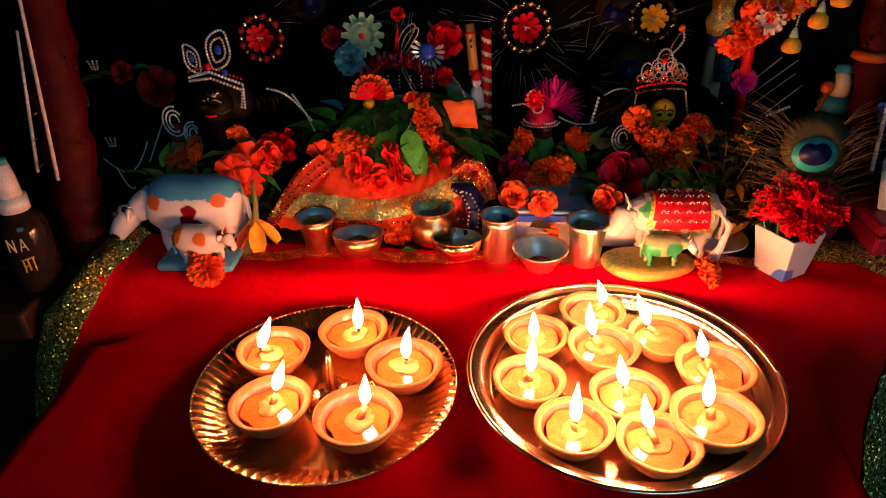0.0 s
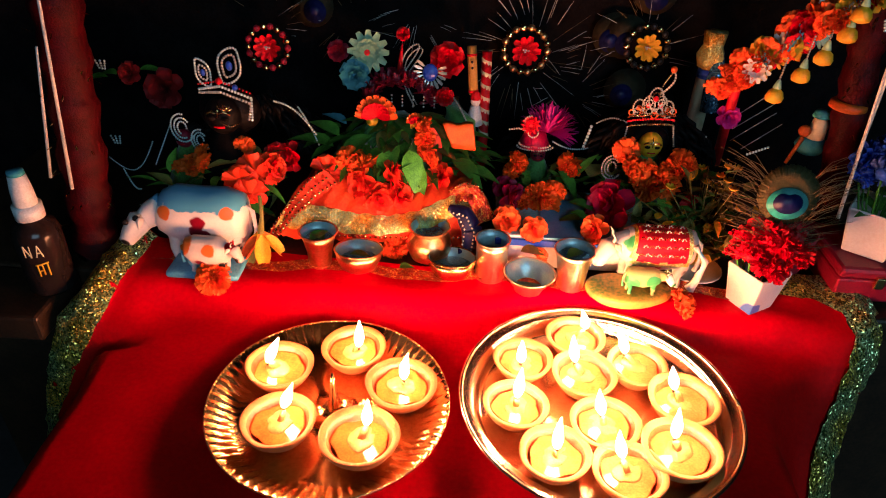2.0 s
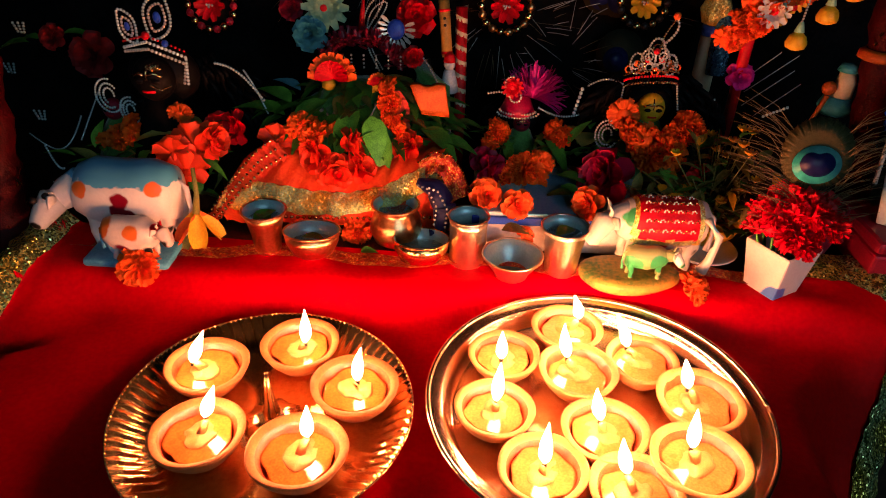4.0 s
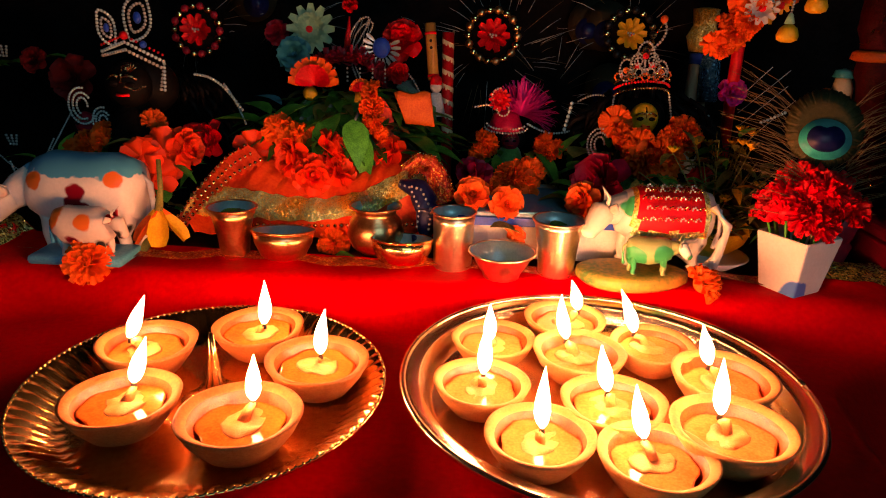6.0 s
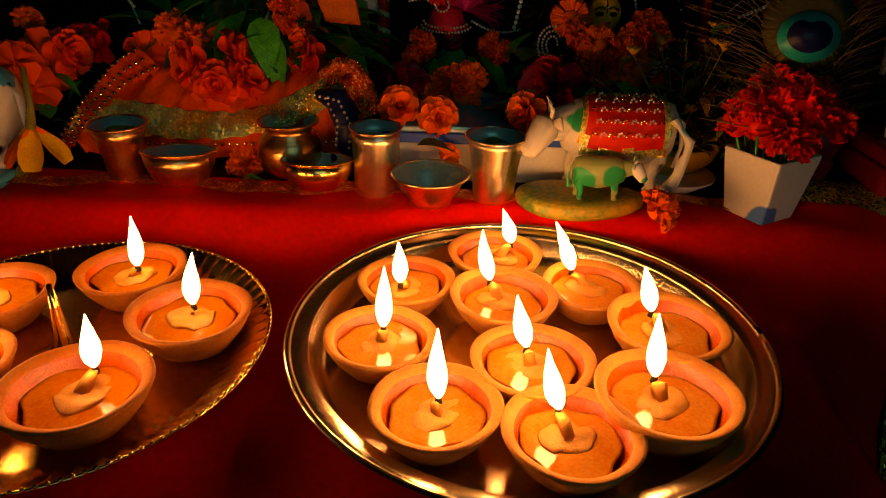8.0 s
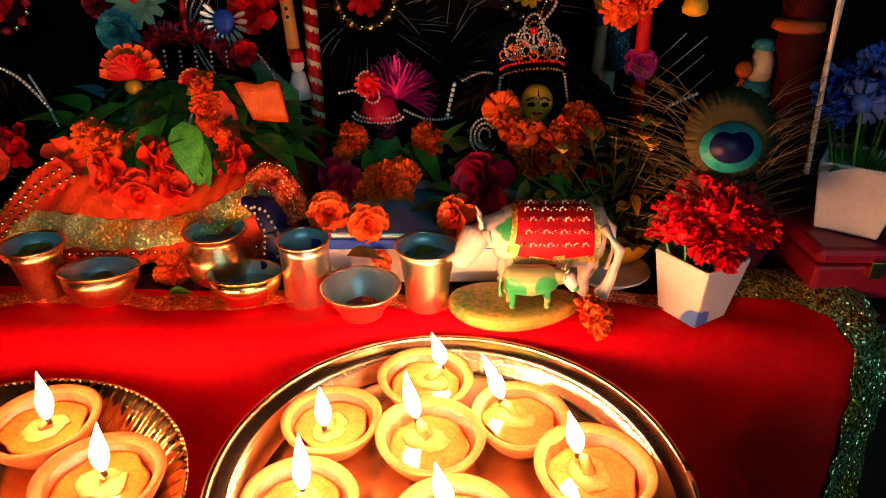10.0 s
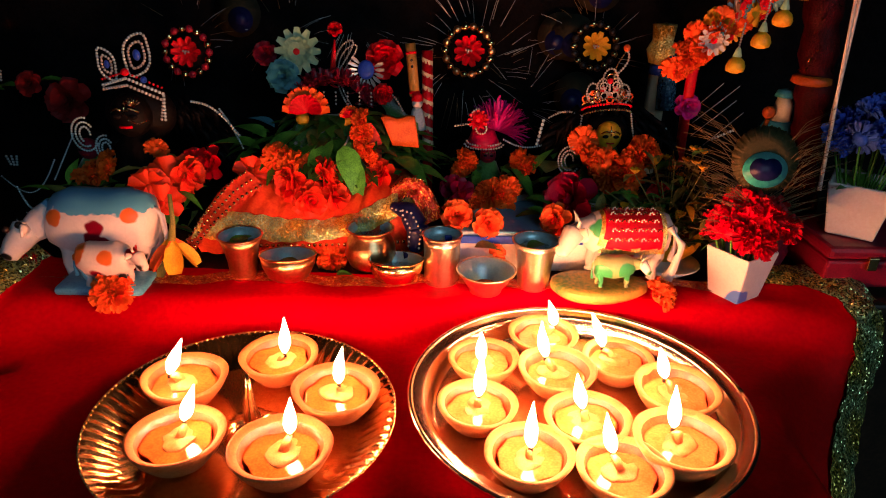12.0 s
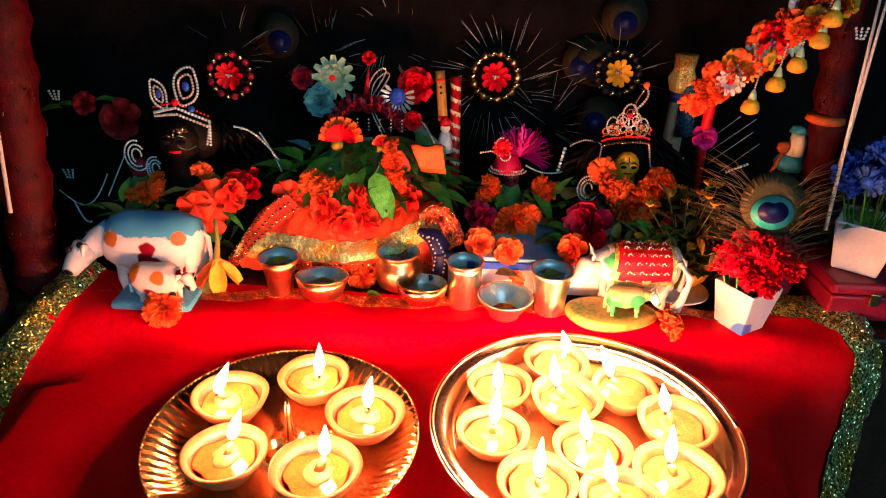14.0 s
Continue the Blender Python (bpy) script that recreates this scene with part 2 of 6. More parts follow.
def painted(name, base, coats, rough=0.3):
    """Glaze painted in coats: ("ball", centre, radius, colour) or ("above", height, wobble, colour), in the thing's own metres."""
    m = mat(name, base, rough, col2=tuple(c * 0.9 for c in base), scale=40, bump=0.05)
    nt = m.node_tree
    b = nt.nodes["Principled BSDF"]
    col = b.inputs["Base Color"].links[0].from_socket
    co = nt.nodes.new("ShaderNodeTexCoord")
    ns = nt.nodes.new("ShaderNodeTexNoise")
    ns.inputs["Scale"].default_value = 70
    nt.links.new(co.outputs["Object"], ns.inputs["Vector"])
    for kind, where, size, tint in coats:
        if kind == "ball":
            d = nt.nodes.new("ShaderNodeVectorMath")
            d.operation = "DISTANCE"
            d.inputs[1].default_value = where
            nt.links.new(co.outputs["Object"], d.inputs[0])
            val, edge, w = d.outputs["Value"], size, 0.008
        else:
            d = nt.nodes.new("ShaderNodeSeparateXYZ")
            nt.links.new(co.outputs["Object"], d.inputs[0])
            neg = nt.nodes.new("ShaderNodeMath")
            neg.operation = "MULTIPLY"
            neg.inputs[1].default_value = -1
            nt.links.new(d.outputs["Z"], neg.inputs[0])
            val, edge, w = neg.outputs[0], -where, size
        wob = nt.nodes.new("ShaderNodeMath")
        wob.operation = "MULTIPLY_ADD"
        wob.inputs[1].default_value = w
        nt.links.new(ns.outputs["Fac"], wob.inputs[0])
        nt.links.new(val, wob.inputs[2])
        rg = nt.nodes.new("ShaderNodeMapRange")
        rg.inputs["From Min"].default_value, rg.inputs["From Max"].default_value = edge + w * 0.5 + 0.0008, edge + w * 0.5 - 0.0008
        nt.links.new(wob.outputs[0], rg.inputs["Value"])
        mx = nt.nodes.new("ShaderNodeMix")
        mx.data_type = "RGBA"
        mx.inputs["B"].default_value = (*tint, 1)
        nt.links.new(rg.outputs[0], mx.inputs["Factor"])
        nt.links.new(col, mx.inputs["A"])
        col = mx.outputs["Result"]
    nt.links.new(col, b.inputs["Base Color"])
    return m


BLUE, SPOT, WINE, INK, LEAFG = (0.06, 0.36, 0.58), (0.75, 0.16, 0.02), (0.25, 0.006, 0.015), (0.012, 0.01, 0.01), (0.02, 0.28, 0.09)
M["cow"] = painted("cow_glaze", (0.8, 0.74, 0.72), [("above", 0.102, 0.02, BLUE), ("ball", (-0.332, 0.668, 0.104), 0.009, BLUE), ("ball", (-0.262, 0.668, 0.062), 0.006, WINE), ("ball", (-0.296, 0.678, 0.098), 0.0085, SPOT), ("ball", (-0.225, 0.678, 0.1), 0.008, SPOT), ("ball", (-0.33, 0.665, 0.094), 0.007, SPOT), ("ball", (-0.258, 0.67, 0.09), 0.009, WINE), ("ball", (-0.262, 0.668, 0.078), 0.0095, WINE), ("ball", (-0.252, 0.668, 0.072), 0.009, WINE), ("ball", (-0.312, 0.672, 0.094), 0.0055, (0.6, 0.01, 0.01)), ("ball", (-0.345, 0.667, 0.058), 0.006, INK), ("ball", (-0.215, 0.68, 0.052), 0.009, INK)])
M["calf"] = painted("calf_glaze", (0.72, 0.6, 0.55), [("ball", (-0.275, 0.655, 0.05), 0.014, BLUE), ("ball", (-0.24, 0.655, 0.038), 0.012, BLUE), ("ball", (-0.268, 0.655, 0.073), 0.012, SPOT), ("ball", (-0.25, 0.652, 0.056), 0.007, WINE), ("ball", (-0.228, 0.65, 0.05), 0.006, INK), ("ball", (-0.275, 0.655, 0.075), 0.006, SPOT), ("ball", (-0.24, 0.65, 0.07), 0.007, SPOT), ("ball", (-0.217, 0.655, 0.075), 0.007, (0.6, 0.01, 0.01)), ("ball", (-0.285, 0.66, 0.042), 0.016, BLUE), ("ball", (-0.21, 0.65, 0.06), 0.006, INK)])
M["cow_b"] = painted("small_cow_glaze", (0.6, 0.55, 0.5), [("ball", (0.225, 0.668, 0.058), 0.013, LEAFG), ("ball", (0.262, 0.67, 0.05), 0.011, LEAFG), ("ball", (0.29, 0.67, 0.078), 0.007, INK), ("ball", (0.205, 0.652, 0.1), 0.006, (0.1, 0.3, 0.5)), ("ball", (0.21, 0.662, 0.075), 0.009, SPOT), ("ball", (0.3, 0.67, 0.1), 0.012, BLUE), ("ball", (0.25, 0.668, 0.064), 0.009, (0.6, 0.02, 0.05)), ("ball", (0.23, 0.664, 0.05), 0.009, BLUE), ("ball", (0.215, 0.67, 0.1), 0.012, LEAFG), ("ball", (0.2, 0.655, 0.088), 0.008, (0.4, 0.5, 0.55)), ("ball", (0.192, 0.65, 0.07), 0.006, (0.75, 0.3, 0.3)), ("ball", (0.285, 0.67, 0.06), 0.008, INK), ("ball", (0.278, 0.668, 0.09), 0.009, LEAFG)])
M["calf_b"] = painted("small_calf_glaze", (0.3, 0.36, 0.14), [("ball", (0.23, 0.655, 0.045), 0.008, (0.1, 0.3, 0.2)), ("ball", (0.228, 0.652, 0.03), 0.007, SPOT), ("ball", (0.252, 0.652, 0.045), 0.006, INK), ("ball", (0.255, 0.652, 0.078), 0.006, LEAFG), ("ball", (0.22, 0.655, 0.055), 0.012, LEAFG), ("ball", (0.245, 0.655, 0.06), 0.01, LEAFG), ("ball", (0.232, 0.652, 0.05), 0.005, (0.6, 0.02, 0.03)), ("ball", (0.262, 0.652, 0.068), 0.008, (0.8, 0.76, 0.72)), ("ball", (0.268, 0.65, 0.06), 0.005, LEAFG)])
# white glaze; the blue coat at the foot paints cool light on it
M["litpotglaze"] = painted("cool_lit_pot_glaze", (0.8, 0.74, 0.74), [("ball", (0.03, 0.0, -0.004), 0.02, (0.08, 0.22, 0.7))])

# ---- mesh helpers ----


def part(name, bm, material, parent=None, label="", smooth=True):
    me = bpy.data.meshes.new(name)
    bmesh.ops.recalc_face_normals(bm, faces=bm.faces)
    bm.to_mesh(me)
    bm.free()
    for m in material if isinstance(material, (list, tuple)) else [material]:
        me.materials.append(m)
    if smooth:
        me.shade_smooth()
    ob = new(name, me)
    if parent:
        ob.parent = parent
    if label:
        ob["label"] = label
    return ob


def empty(name, loc, rz=0.0, rx=0.0, ry=0.0):
    ob = new(name)
    ob.empty_display_size = 0.01
    ob.matrix_basis = pose(*loc, rx, ry, rz)
    return ob


def lathe(profile, seg=32, bm=None, mi=0, centre=(0, 0, 0), ripple=None):
    """Turned shape from (radius, z) pairs; ripple(angle, k) scales the radius."""
    bm = bm or bmesh.new()
    rings = []
    for k, (r, z) in enumerate(profile):
        ring = []
        for i in range(seg):
            a = 2 * math.pi * i / seg
            rr = r * (ripple(a, k) if ripple else 1)
            ring.append(bm.verts.new((centre[0] + rr * math.cos(a), centre[1] + rr * math.sin(a), centre[2] + z)))
        rings.append(ring)
    for a, b in zip(rings, rings[1:]):
        for i in range(seg):
            f = bm.faces.new((a[i], a[(i + 1) % seg], b[(i + 1) % seg], b[i]))
            f.material_index = mi
    for ring in (rings[0], rings[-1]):
        f = bm.faces.new(ring)
        f.material_index = mi
    return bm


def loft(pts, radii, seg=10, bm=None, mi=0, up=(0, 0, 1)):
    """A tube through pts; radii are numbers or (sideways, upward) pairs."""
    bm = bm or bmesh.new()
    pts = [Vector(p) for p in pts]
    rings = []
    for k, p in enumerate(pts):
        t = (pts[min(k + 1, len(pts) - 1)] - pts[max(k - 1, 0)]).normalized()
        u = Vector(up)
        if abs(t.dot(u)) > 0.92:
            u = Vector((0, 1, 0))
        s = t.cross(u).normalized()
        u = s.cross(t).normalized()
        r = radii[k] if isinstance(radii, (list, tuple)) else radii
        ra, rb = r if isinstance(r, (list, tuple)) else (r, r)
        rings.append([bm.verts.new(p + s * ra * math.cos(2 * math.pi * i / seg) + u * rb * math.sin(2 * math.pi * i / seg)) for i in range(seg)])
    for a, b in zip(rings, rings[1:]):
        for i in range(seg):
            f = bm.faces.new((a[i], a[(i + 1) % seg], b[(i + 1) % seg], b[i]))
            f.material_index = mi
    for ring in (rings[0], rings[-1]):
        f = bm.faces.new(ring)
        f.material_index = mi
    return bm


def ball(bm, c, r, sx=1.0, sy=1.0, sz=1.0, mi=0, u=8, v=6, rot=None):
    m = Matrix.Translation(c) @ (rot or Matrix()) @ Matrix.Diagonal((sx * r, sy * r, sz * r, 1))
    made = bmesh.ops.create_uvsphere(bm, u_segments=u, v_segments=v, radius=1.0, matrix=m)
    for f in {f for w in made["verts"] for f in w.link_faces}:
        f.material_index = mi
    return bm


def box(bm, lo, hi, mi=0, bevel=0.0):
    c = [(a + b) / 2 for a, b in zip(lo, hi)]
    d = [b - a for a, b in zip(lo, hi)]
    made = bmesh.ops.create_cube(bm, size=1.0, matrix=Matrix.Translation(c) @ Matrix.Diagonal((*d, 1)))
    faces = {f for w in made["verts"] for f in w.link_faces}
    for f in faces:
        f.material_index = mi
    if bevel:
        edges = list({e for f in faces for e in f.edges})
        for f in bmesh.ops.bevel(bm, geom=edges, offset=bevel, segments=2, affect="EDGES", profile=0.5)["faces"]:
            f.material_index = mi
    return bm


def bead_row(bm, pts, r, mi=0, step=None, closed=False):
    """Beads set along a polyline."""
    pts = [Vector(p) for p in pts]
    if closed:
        pts.append(pts[0])
    step = step or 2.1 * r
    left = 0.0
    for a, b in zip(pts, pts[1:]):
        length = (b - a).length
        d = left
        while d < length:
            ball(bm, a + (b - a) * (d / max(length, 1e-6)), r, mi=mi, u=6, v=4)
            d += step
        left = d - length
    return bm


def arc(c, rx, rz, a0, a1, n=16, dy=0.0):
    return [(c[0] + rx * math.cos(radians(a0 + (a1 - a0) * i / n)), c[1] + dy * i / n, c[2] + rz * math.sin(radians(a0 + (a1 - a0) * i / n))) for i in range(n + 1)]


def petal(bm, m, length, width, cup=0.3, curl=0.3, mi=0, nu=3, nv=2, tip=0.6):
    """A cupped petal from the origin along +x of m, rising along z."""
    rows = []
    for i in range(nu + 1):
        s = i / nu
        w = width * (0.35 + 1.3 * s - (1.65 - tip) * s * s * s)
        z = curl * length * s * s
        rows.append([bm.verts.new(m @ Vector((length * s, w * (j / nv - 0.5), z + cup * w * (2 * j / nv - 1) ** 2))) for j in range(nv + 1)])
    for a, b in zip(rows, rows[1:]):
        for j in range(nv):
            f = bm.faces.new((a[j], a[j + 1], b[j + 1], b[j]))
            f.material_index = mi
    return bm


def turn(az, el, c=(0, 0, 0)):
    return Matrix.Translation(c) @ Euler((0, -el, az)).to_matrix().to_4x4()


def leaf(bm, c, az, el, length, width, mi=0, droop=-0.35, cup=0.35):
    rows, m = [], turn(az, el, c)
    for i in range(7):
        s = i / 6
        w = width * math.sin(math.pi * min(0.98, s ** 0.8 * 0.97 + 0.02))
        rows.append([bm.verts.new(m @ Vector((length * s, w * j / 2, droop * length * s * s + cup * w * abs(j) / 2))) for j in (-1, 0, 1)])
    for a, b in zip(rows, rows[1:]):
        for j in range(2):
            f = bm.faces.new((a[j], a[j + 1], b[j + 1], b[j]))
            f.material_index = mi
    return bm


def marigold_mesh(seed, rings=9):
    """Unit ruffled pompon, facing +z."""
    rnd = random.Random(seed)
    bm = bmesh.new()
    for k in range(rings):
        s = k / (rings - 1)
        el = radians(-12 + 92 * s)
        n = 4 + int(15 * math.cos(el))
        for i in range(n):
            az = 2 * math.pi * (i + 0.5 * (k % 2)) / n + rnd.uniform(-0.2, 0.2)
            c = Vector((math.cos(az) * math.cos(el), math.sin(az) * math.cos(el), math.sin(el) * 0.85)) * 0.42
            petal(bm, turn(az, el + rnd.uniform(-0.25, 0.25), c), rnd.uniform(0.45, 0.62), 0.27, 0.6, rnd.uniform(-0.25, 0.4), tip=1.0)
    ball(bm, (0, 0, 0), 0.45, sz=0.8, u=10, v=8)
    return bm


ROSE = ((3, 84, 0.65, 0.5), (4, 74, 0.8, 0.75), (5, 58, 0.95, 0.9), (6, 32, 1.0, 0.95), (6, 8, 1.0, 0.95))
PETALS = {}


def rose_petals(th, material, r, seed):
    """The petals and heart of a rose facing +z, as parts of th; petals of one ring share a mesh."""
    rnd = random.Random(seed)
    for k, (n, el, length, w) in enumerate(ROSE):
        if (k, material) not in PETALS:
            bm = petal(bmesh.new(), Matrix(), length, w, 0.35, -0.12, nu=4, nv=4, tip=0.75)
            me = bpy.data.meshes.new("petal")
            bm.to_mesh(me)
            bm.free()
            me.materials.append(M[material])
            me.shade_smooth()
            PETALS[(k, material)] = me
        for i in range(n):
            az = 2 * math.pi * (i + 0.37 * k) / n + rnd.uniform(-0.15, 0.15)
            ob = new("petal", PETALS[(k, material)])
            ob.parent = th
            ob.matrix_basis = Matrix.Diagonal((r, r, r, 1)) @ turn(az, radians(el + rnd.uniform(-9, 9)), (0.08 * math.cos(az), 0.08 * math.sin(az), 0.0))
    if ("heart", material) not in PETALS:
        ob = part("heart", lathe([(0.06, -0.4), (0.2, -0.15), (0.15, 0.3)], 8), M[material], th)
        PETALS[("heart", material)] = ob.data
    else:
        ob = new("heart", PETALS[("heart", material)])
        ob.parent = th
    ob.matrix_basis = Matrix.Diagonal((r, r, r, 1))


def daisy_mesh(n=12, layers=2):
    bm = bmesh.new()
    for k in range(layers):
        for i in range(n):
            petal(bm, turn(2 * math.pi * (i + 0.5 * k) / n, radians(8 + 24 * k)), 1.0 - 0.25 * k, 0.42, 0.3, 0.1, tip=0.5)
    ball(bm, (0, 0, 0.1), 0.28, sz=0.6, mi=1)
    return bm


FLOWERS = {}


def flower(kind, name, c, r, rx=0.0, ry=0.0, rz=0.0, material=None, label="", category="flower", group=""):
    """A single blossom as a thing of its own; alike ones share a mesh. rx tips it towards the viewer."""
    if kind == "rose":
        th = empty(name, c)
        th.matrix_basis = pose(*c, rx, ry, rz)
        rose_petals(th, material, r, int(c[0] * 5000))
        return tagged(th, label, category, group)
    key = (kind, material)
    if key not in FLOWERS:
        bm = {"marigold": lambda: marigold_mesh(len(FLOWERS)), "daisy": daisy_mesh}[kind]()
        mats = [M[material]] if kind != "daisy" else [M[material], M["red"]]
        ob = part(name, bm, mats)
        FLOWERS[key] = ob.data
    else:
        ob = new(name, FLOWERS[key])
    ob.matrix_basis = pose(*c, rx, ry, rz) @ Matrix.Diagonal((r, r, r, 1))
    return tagged(ob, label, category, group)


# ---- structure ----
ZB = 0.03
bm = box(bmesh.new(), (-3, -2.5, -0.5), (3, 3, -0.45))
tagged(part("floor", bm, M["floor"], smooth=False), "dark stone floor under the shrine table", "floor", kind="structure")
bm = box(bmesh.new(), (-3, 0.985, -0.45), (3, 1.085, 2.2))
tagged(part("wall_back", bm, M["black"], smooth=False), "black cloth-covered wall behind the shrine", "wall", kind="structure")
for nm, lo, hi in (("wall_left", (-3.1, -2.5, -0.45), (-3, 0.985, 2.2)), ("wall_right", (3, -2.5, -0.45), (3.1, 0.985, 2.2))):
    tagged(part(nm, box(bmesh.new(), lo, hi), M["black"], smooth=False), "dark plain side wall of the room", "wall", kind="structure")
# the wall behind the camera with its window opening
bm = box(bmesh.new(), (-3.1, -2.6, -0.45), (3.1, -2.5, 0.7))
box(bm, (-3.1, -2.6, 2.0), (3.1, -2.5, 2.2))
box(bm, (-3.1, -2.6, 0.7), (0.35, -2.5, 2.0))
box(bm, (2.25, -2.6, 0.7), (3.1, -2.5, 2.0))
tagged(part("wall_front", bm, M["black"], smooth=False), "dark plain wall with a window opening", "wall", kind="structure")
tagged(part("ceiling", box(bmesh.new(), (-3.1, -2.6, 2.2), (3.1, 1.085, 2.3)), M["black"], smooth=False), "dark plain ceiling of the room", "ceiling", kind="structure")

table = empty("low_table", (0, 0, -0.45))
tagged(table, "dark wooden low table under the red cloth", "table")
part("tabletop", box(bmesh.new(), (-0.27, 0.2, 0.41), (0.34, 0.585, 0.444), bevel=0.004), M["wood"], table, smooth=False)
for x in (-0.24, 0.31):
    for y in (0.24, 0.55):
        part("leg", box(bmesh.new(), (x - 0.02, y - 0.02, 0.0), (x + 0.02, y + 0.02, 0.41), bevel=0.003), M["wood"], table, smooth=False)
plinth = empty("shrine_platform", (0, 0, -0.45))
tagged(plinth, "dark wooden shrine platform behind the low table", "platform")
part("platform_top", box(bmesh.new(), (-0.62, 0.664, 0.44), (0.68, 0.98, 0.474), bevel=0.004), M["wood"], plinth, smooth=False)
part("platform_body", box(bmesh.new(), (-0.6, 0.68, 0.0), (0.66, 0.98, 0.44)), M["wood"], plinth, smooth=False)

part("platform_wing", box(bmesh.new(), (-0.62, 0.575, 0.44), (-0.404, 0.6625, 0.472), bevel=0.004), M["wood"], plinth, smooth=False)


def chain(pts, n):
    """n + 1 points evenly along a polyline."""
    pts = [Vector(p) for p in pts]
    acc = [0.0]
    for a, b in zip(pts, pts[1:]):
        acc.append(acc[-1] + (b - a).length)
    out = []
    for i in range(n + 1):
        d = acc[-1] * i / n
        k = max(j for j in range(len(pts) - 1) if acc[j] <= d + 1e-9)
        out.append(pts[k].lerp(pts[k + 1], min(1, (d - acc[k]) / max(1e-9, acc[k + 1] - acc[k]))))
    return out


def rise(x, y):
    s = min(1, max(0, (y - 0.615 - 0.018 * math.exp(-((x - 0.171) / 0.07) ** 2)) / 0.04))
    return ZB * s * s * (3 - 2 * s)


# the cloth: top between its two edges, falling to the hems
NV, NT, NS = 90, 90, 14
HEM_R = chain([(0.4, 0.732, 0.036), (0.43, 0.729, 0.036), (0.47, 0.726, 0.036), (0.497, 0.705, 0.034), (0.51, 0.668, 0.02), (0.506, 0.645, -0.03), (0.492, 0.625, -0.08), (0.468, 0.59, -0.09), (0.45, 0.56, -0.1), (0.45, 0.52, -0.17), (0.45, 0.16, -0.24)], NV)
EDGE_R = chain([(0.37, 0.684, 0.035), (0.394, 0.682, 0.035), (0.43, 0.678, 0.034), (0.454, 0.664, 0.03), (0.465, 0.636, 0.018), (0.452, 0.612, -0.005), (0.44, 0.592, -0.03), (0.422, 0.565, -0.05), (0.41, 0.546, -0.065), (0.405, 0.51, -0.11), (0.4, 0.16, -0.2)], NV)
HEM_L = chain([(-0.365, 0.72, 0.036), (-0.374, 0.64, 0.036), (-0.393, 0.59, 0.0), (-0.41, 0.57, -0.05), (-0.422, 0.56, -0.12), (-0.42, 0.51, -0.22), (-0.42, 0.16, -0.24)], NV)
EDGE_L = chain([(-0.33, 0.72, 0.036), (-0.335, 0.64, 0.034), (-0.347, 0.587, 0.005), (-0.366, 0.567, -0.03), (-0.4, 0.556, -0.1), (-0.395, 0.51, -0.18), (-0.39, 0.16, -0.2)], NV)


def cloth_grid(bm, cols):
    vs = [[bm.verts.new(p) for p in row] for row in cols]
    for a, b in zip(vs, vs[1:]):
        for i in range(len(a) - 1):
            bm.faces.new((a[i], a[i + 1], b[i + 1], b[i]))
    return bm


rows, lace_l, lace_r = [], [], []
for k in range(NV + 1):
    el, er, hl, hr = EDGE_L[k], EDGE_R[k], HEM_L[k], HEM_R[k]
    row = []
    for i in range(NS):
        s = i / NS
        p = hl.lerp(el, s)
        p.z += 0.012 * math.sin(math.pi * s) + 0.004 * math.sin(k * 0.45 + 3 * s) * (1 - s)
        row.append(p)
    for i in range(NT + 1):
        s = i / NT
        p = el.lerp(er, s)
        fade = min(1, s * 11, (1 - s) * 11)
        fade = fade * fade * (3 - 2 * fade)
        p.z = p.z * (1 - fade) + rise(p.x, p.y) * fade
        p.z += fade * (0.0012 * noise.noise((p.x * 9, p.y * 14, 1.3)) + 0.0006 * noise.noise((p.x * 40, p.y * 26, 4.0)))
        row.append(p)
    for i in range(1, NS + 1):
        s = i / NS
        p = er.lerp(hr, s)
        p.z += 0.004 * math.sin(math.pi * s) + 0.004 * math.sin(k * 0.5 + 3 * s) * s
        row.append(p)
    rows.append(row)
    for src, dst, sgn in ((row[:NS + 1], lace_l, -1), (row[-NS - 1:], lace_r, 1)):
        dst.append([p + Vector((0.0016 * sgn, -0.0008, 0.003)) + 0.003 * noise.noise_vector(p * 80) + 0.0014 * noise.noise_vector(p * 230) for p in src])
cloth = empty("tablecloth", (0, 0, 0))
tagged(cloth, "bright red satin cloth spread over the shrine table", "tablecloth")
part("fabric", cloth_grid(bmesh.new(), rows), M["cloth"], cloth)
part("lace_border", cloth_grid(bmesh.new(), lace_l), M["hem"], cloth, "crinkled silver and gold lace border")
part("lace_border", cloth_grid(bmesh.new(), lace_r), M["hem"], cloth, "crinkled silver and gold lace border")
back = [[Vector((-0.34 + 0.72 * i / 80, 0.675 + 0.006 * math.sin(i * 0.3) + 0.02 * j, 0.0335 + 0.0012 * math.sin(i * 0.9 + j))) for i in range(81)] for j in range(2)]
part("back_lace", cloth_grid(bmesh.new(), back), M["brocade"], cloth, "red and gold woven border")

# ---- plates and oil lamps ----


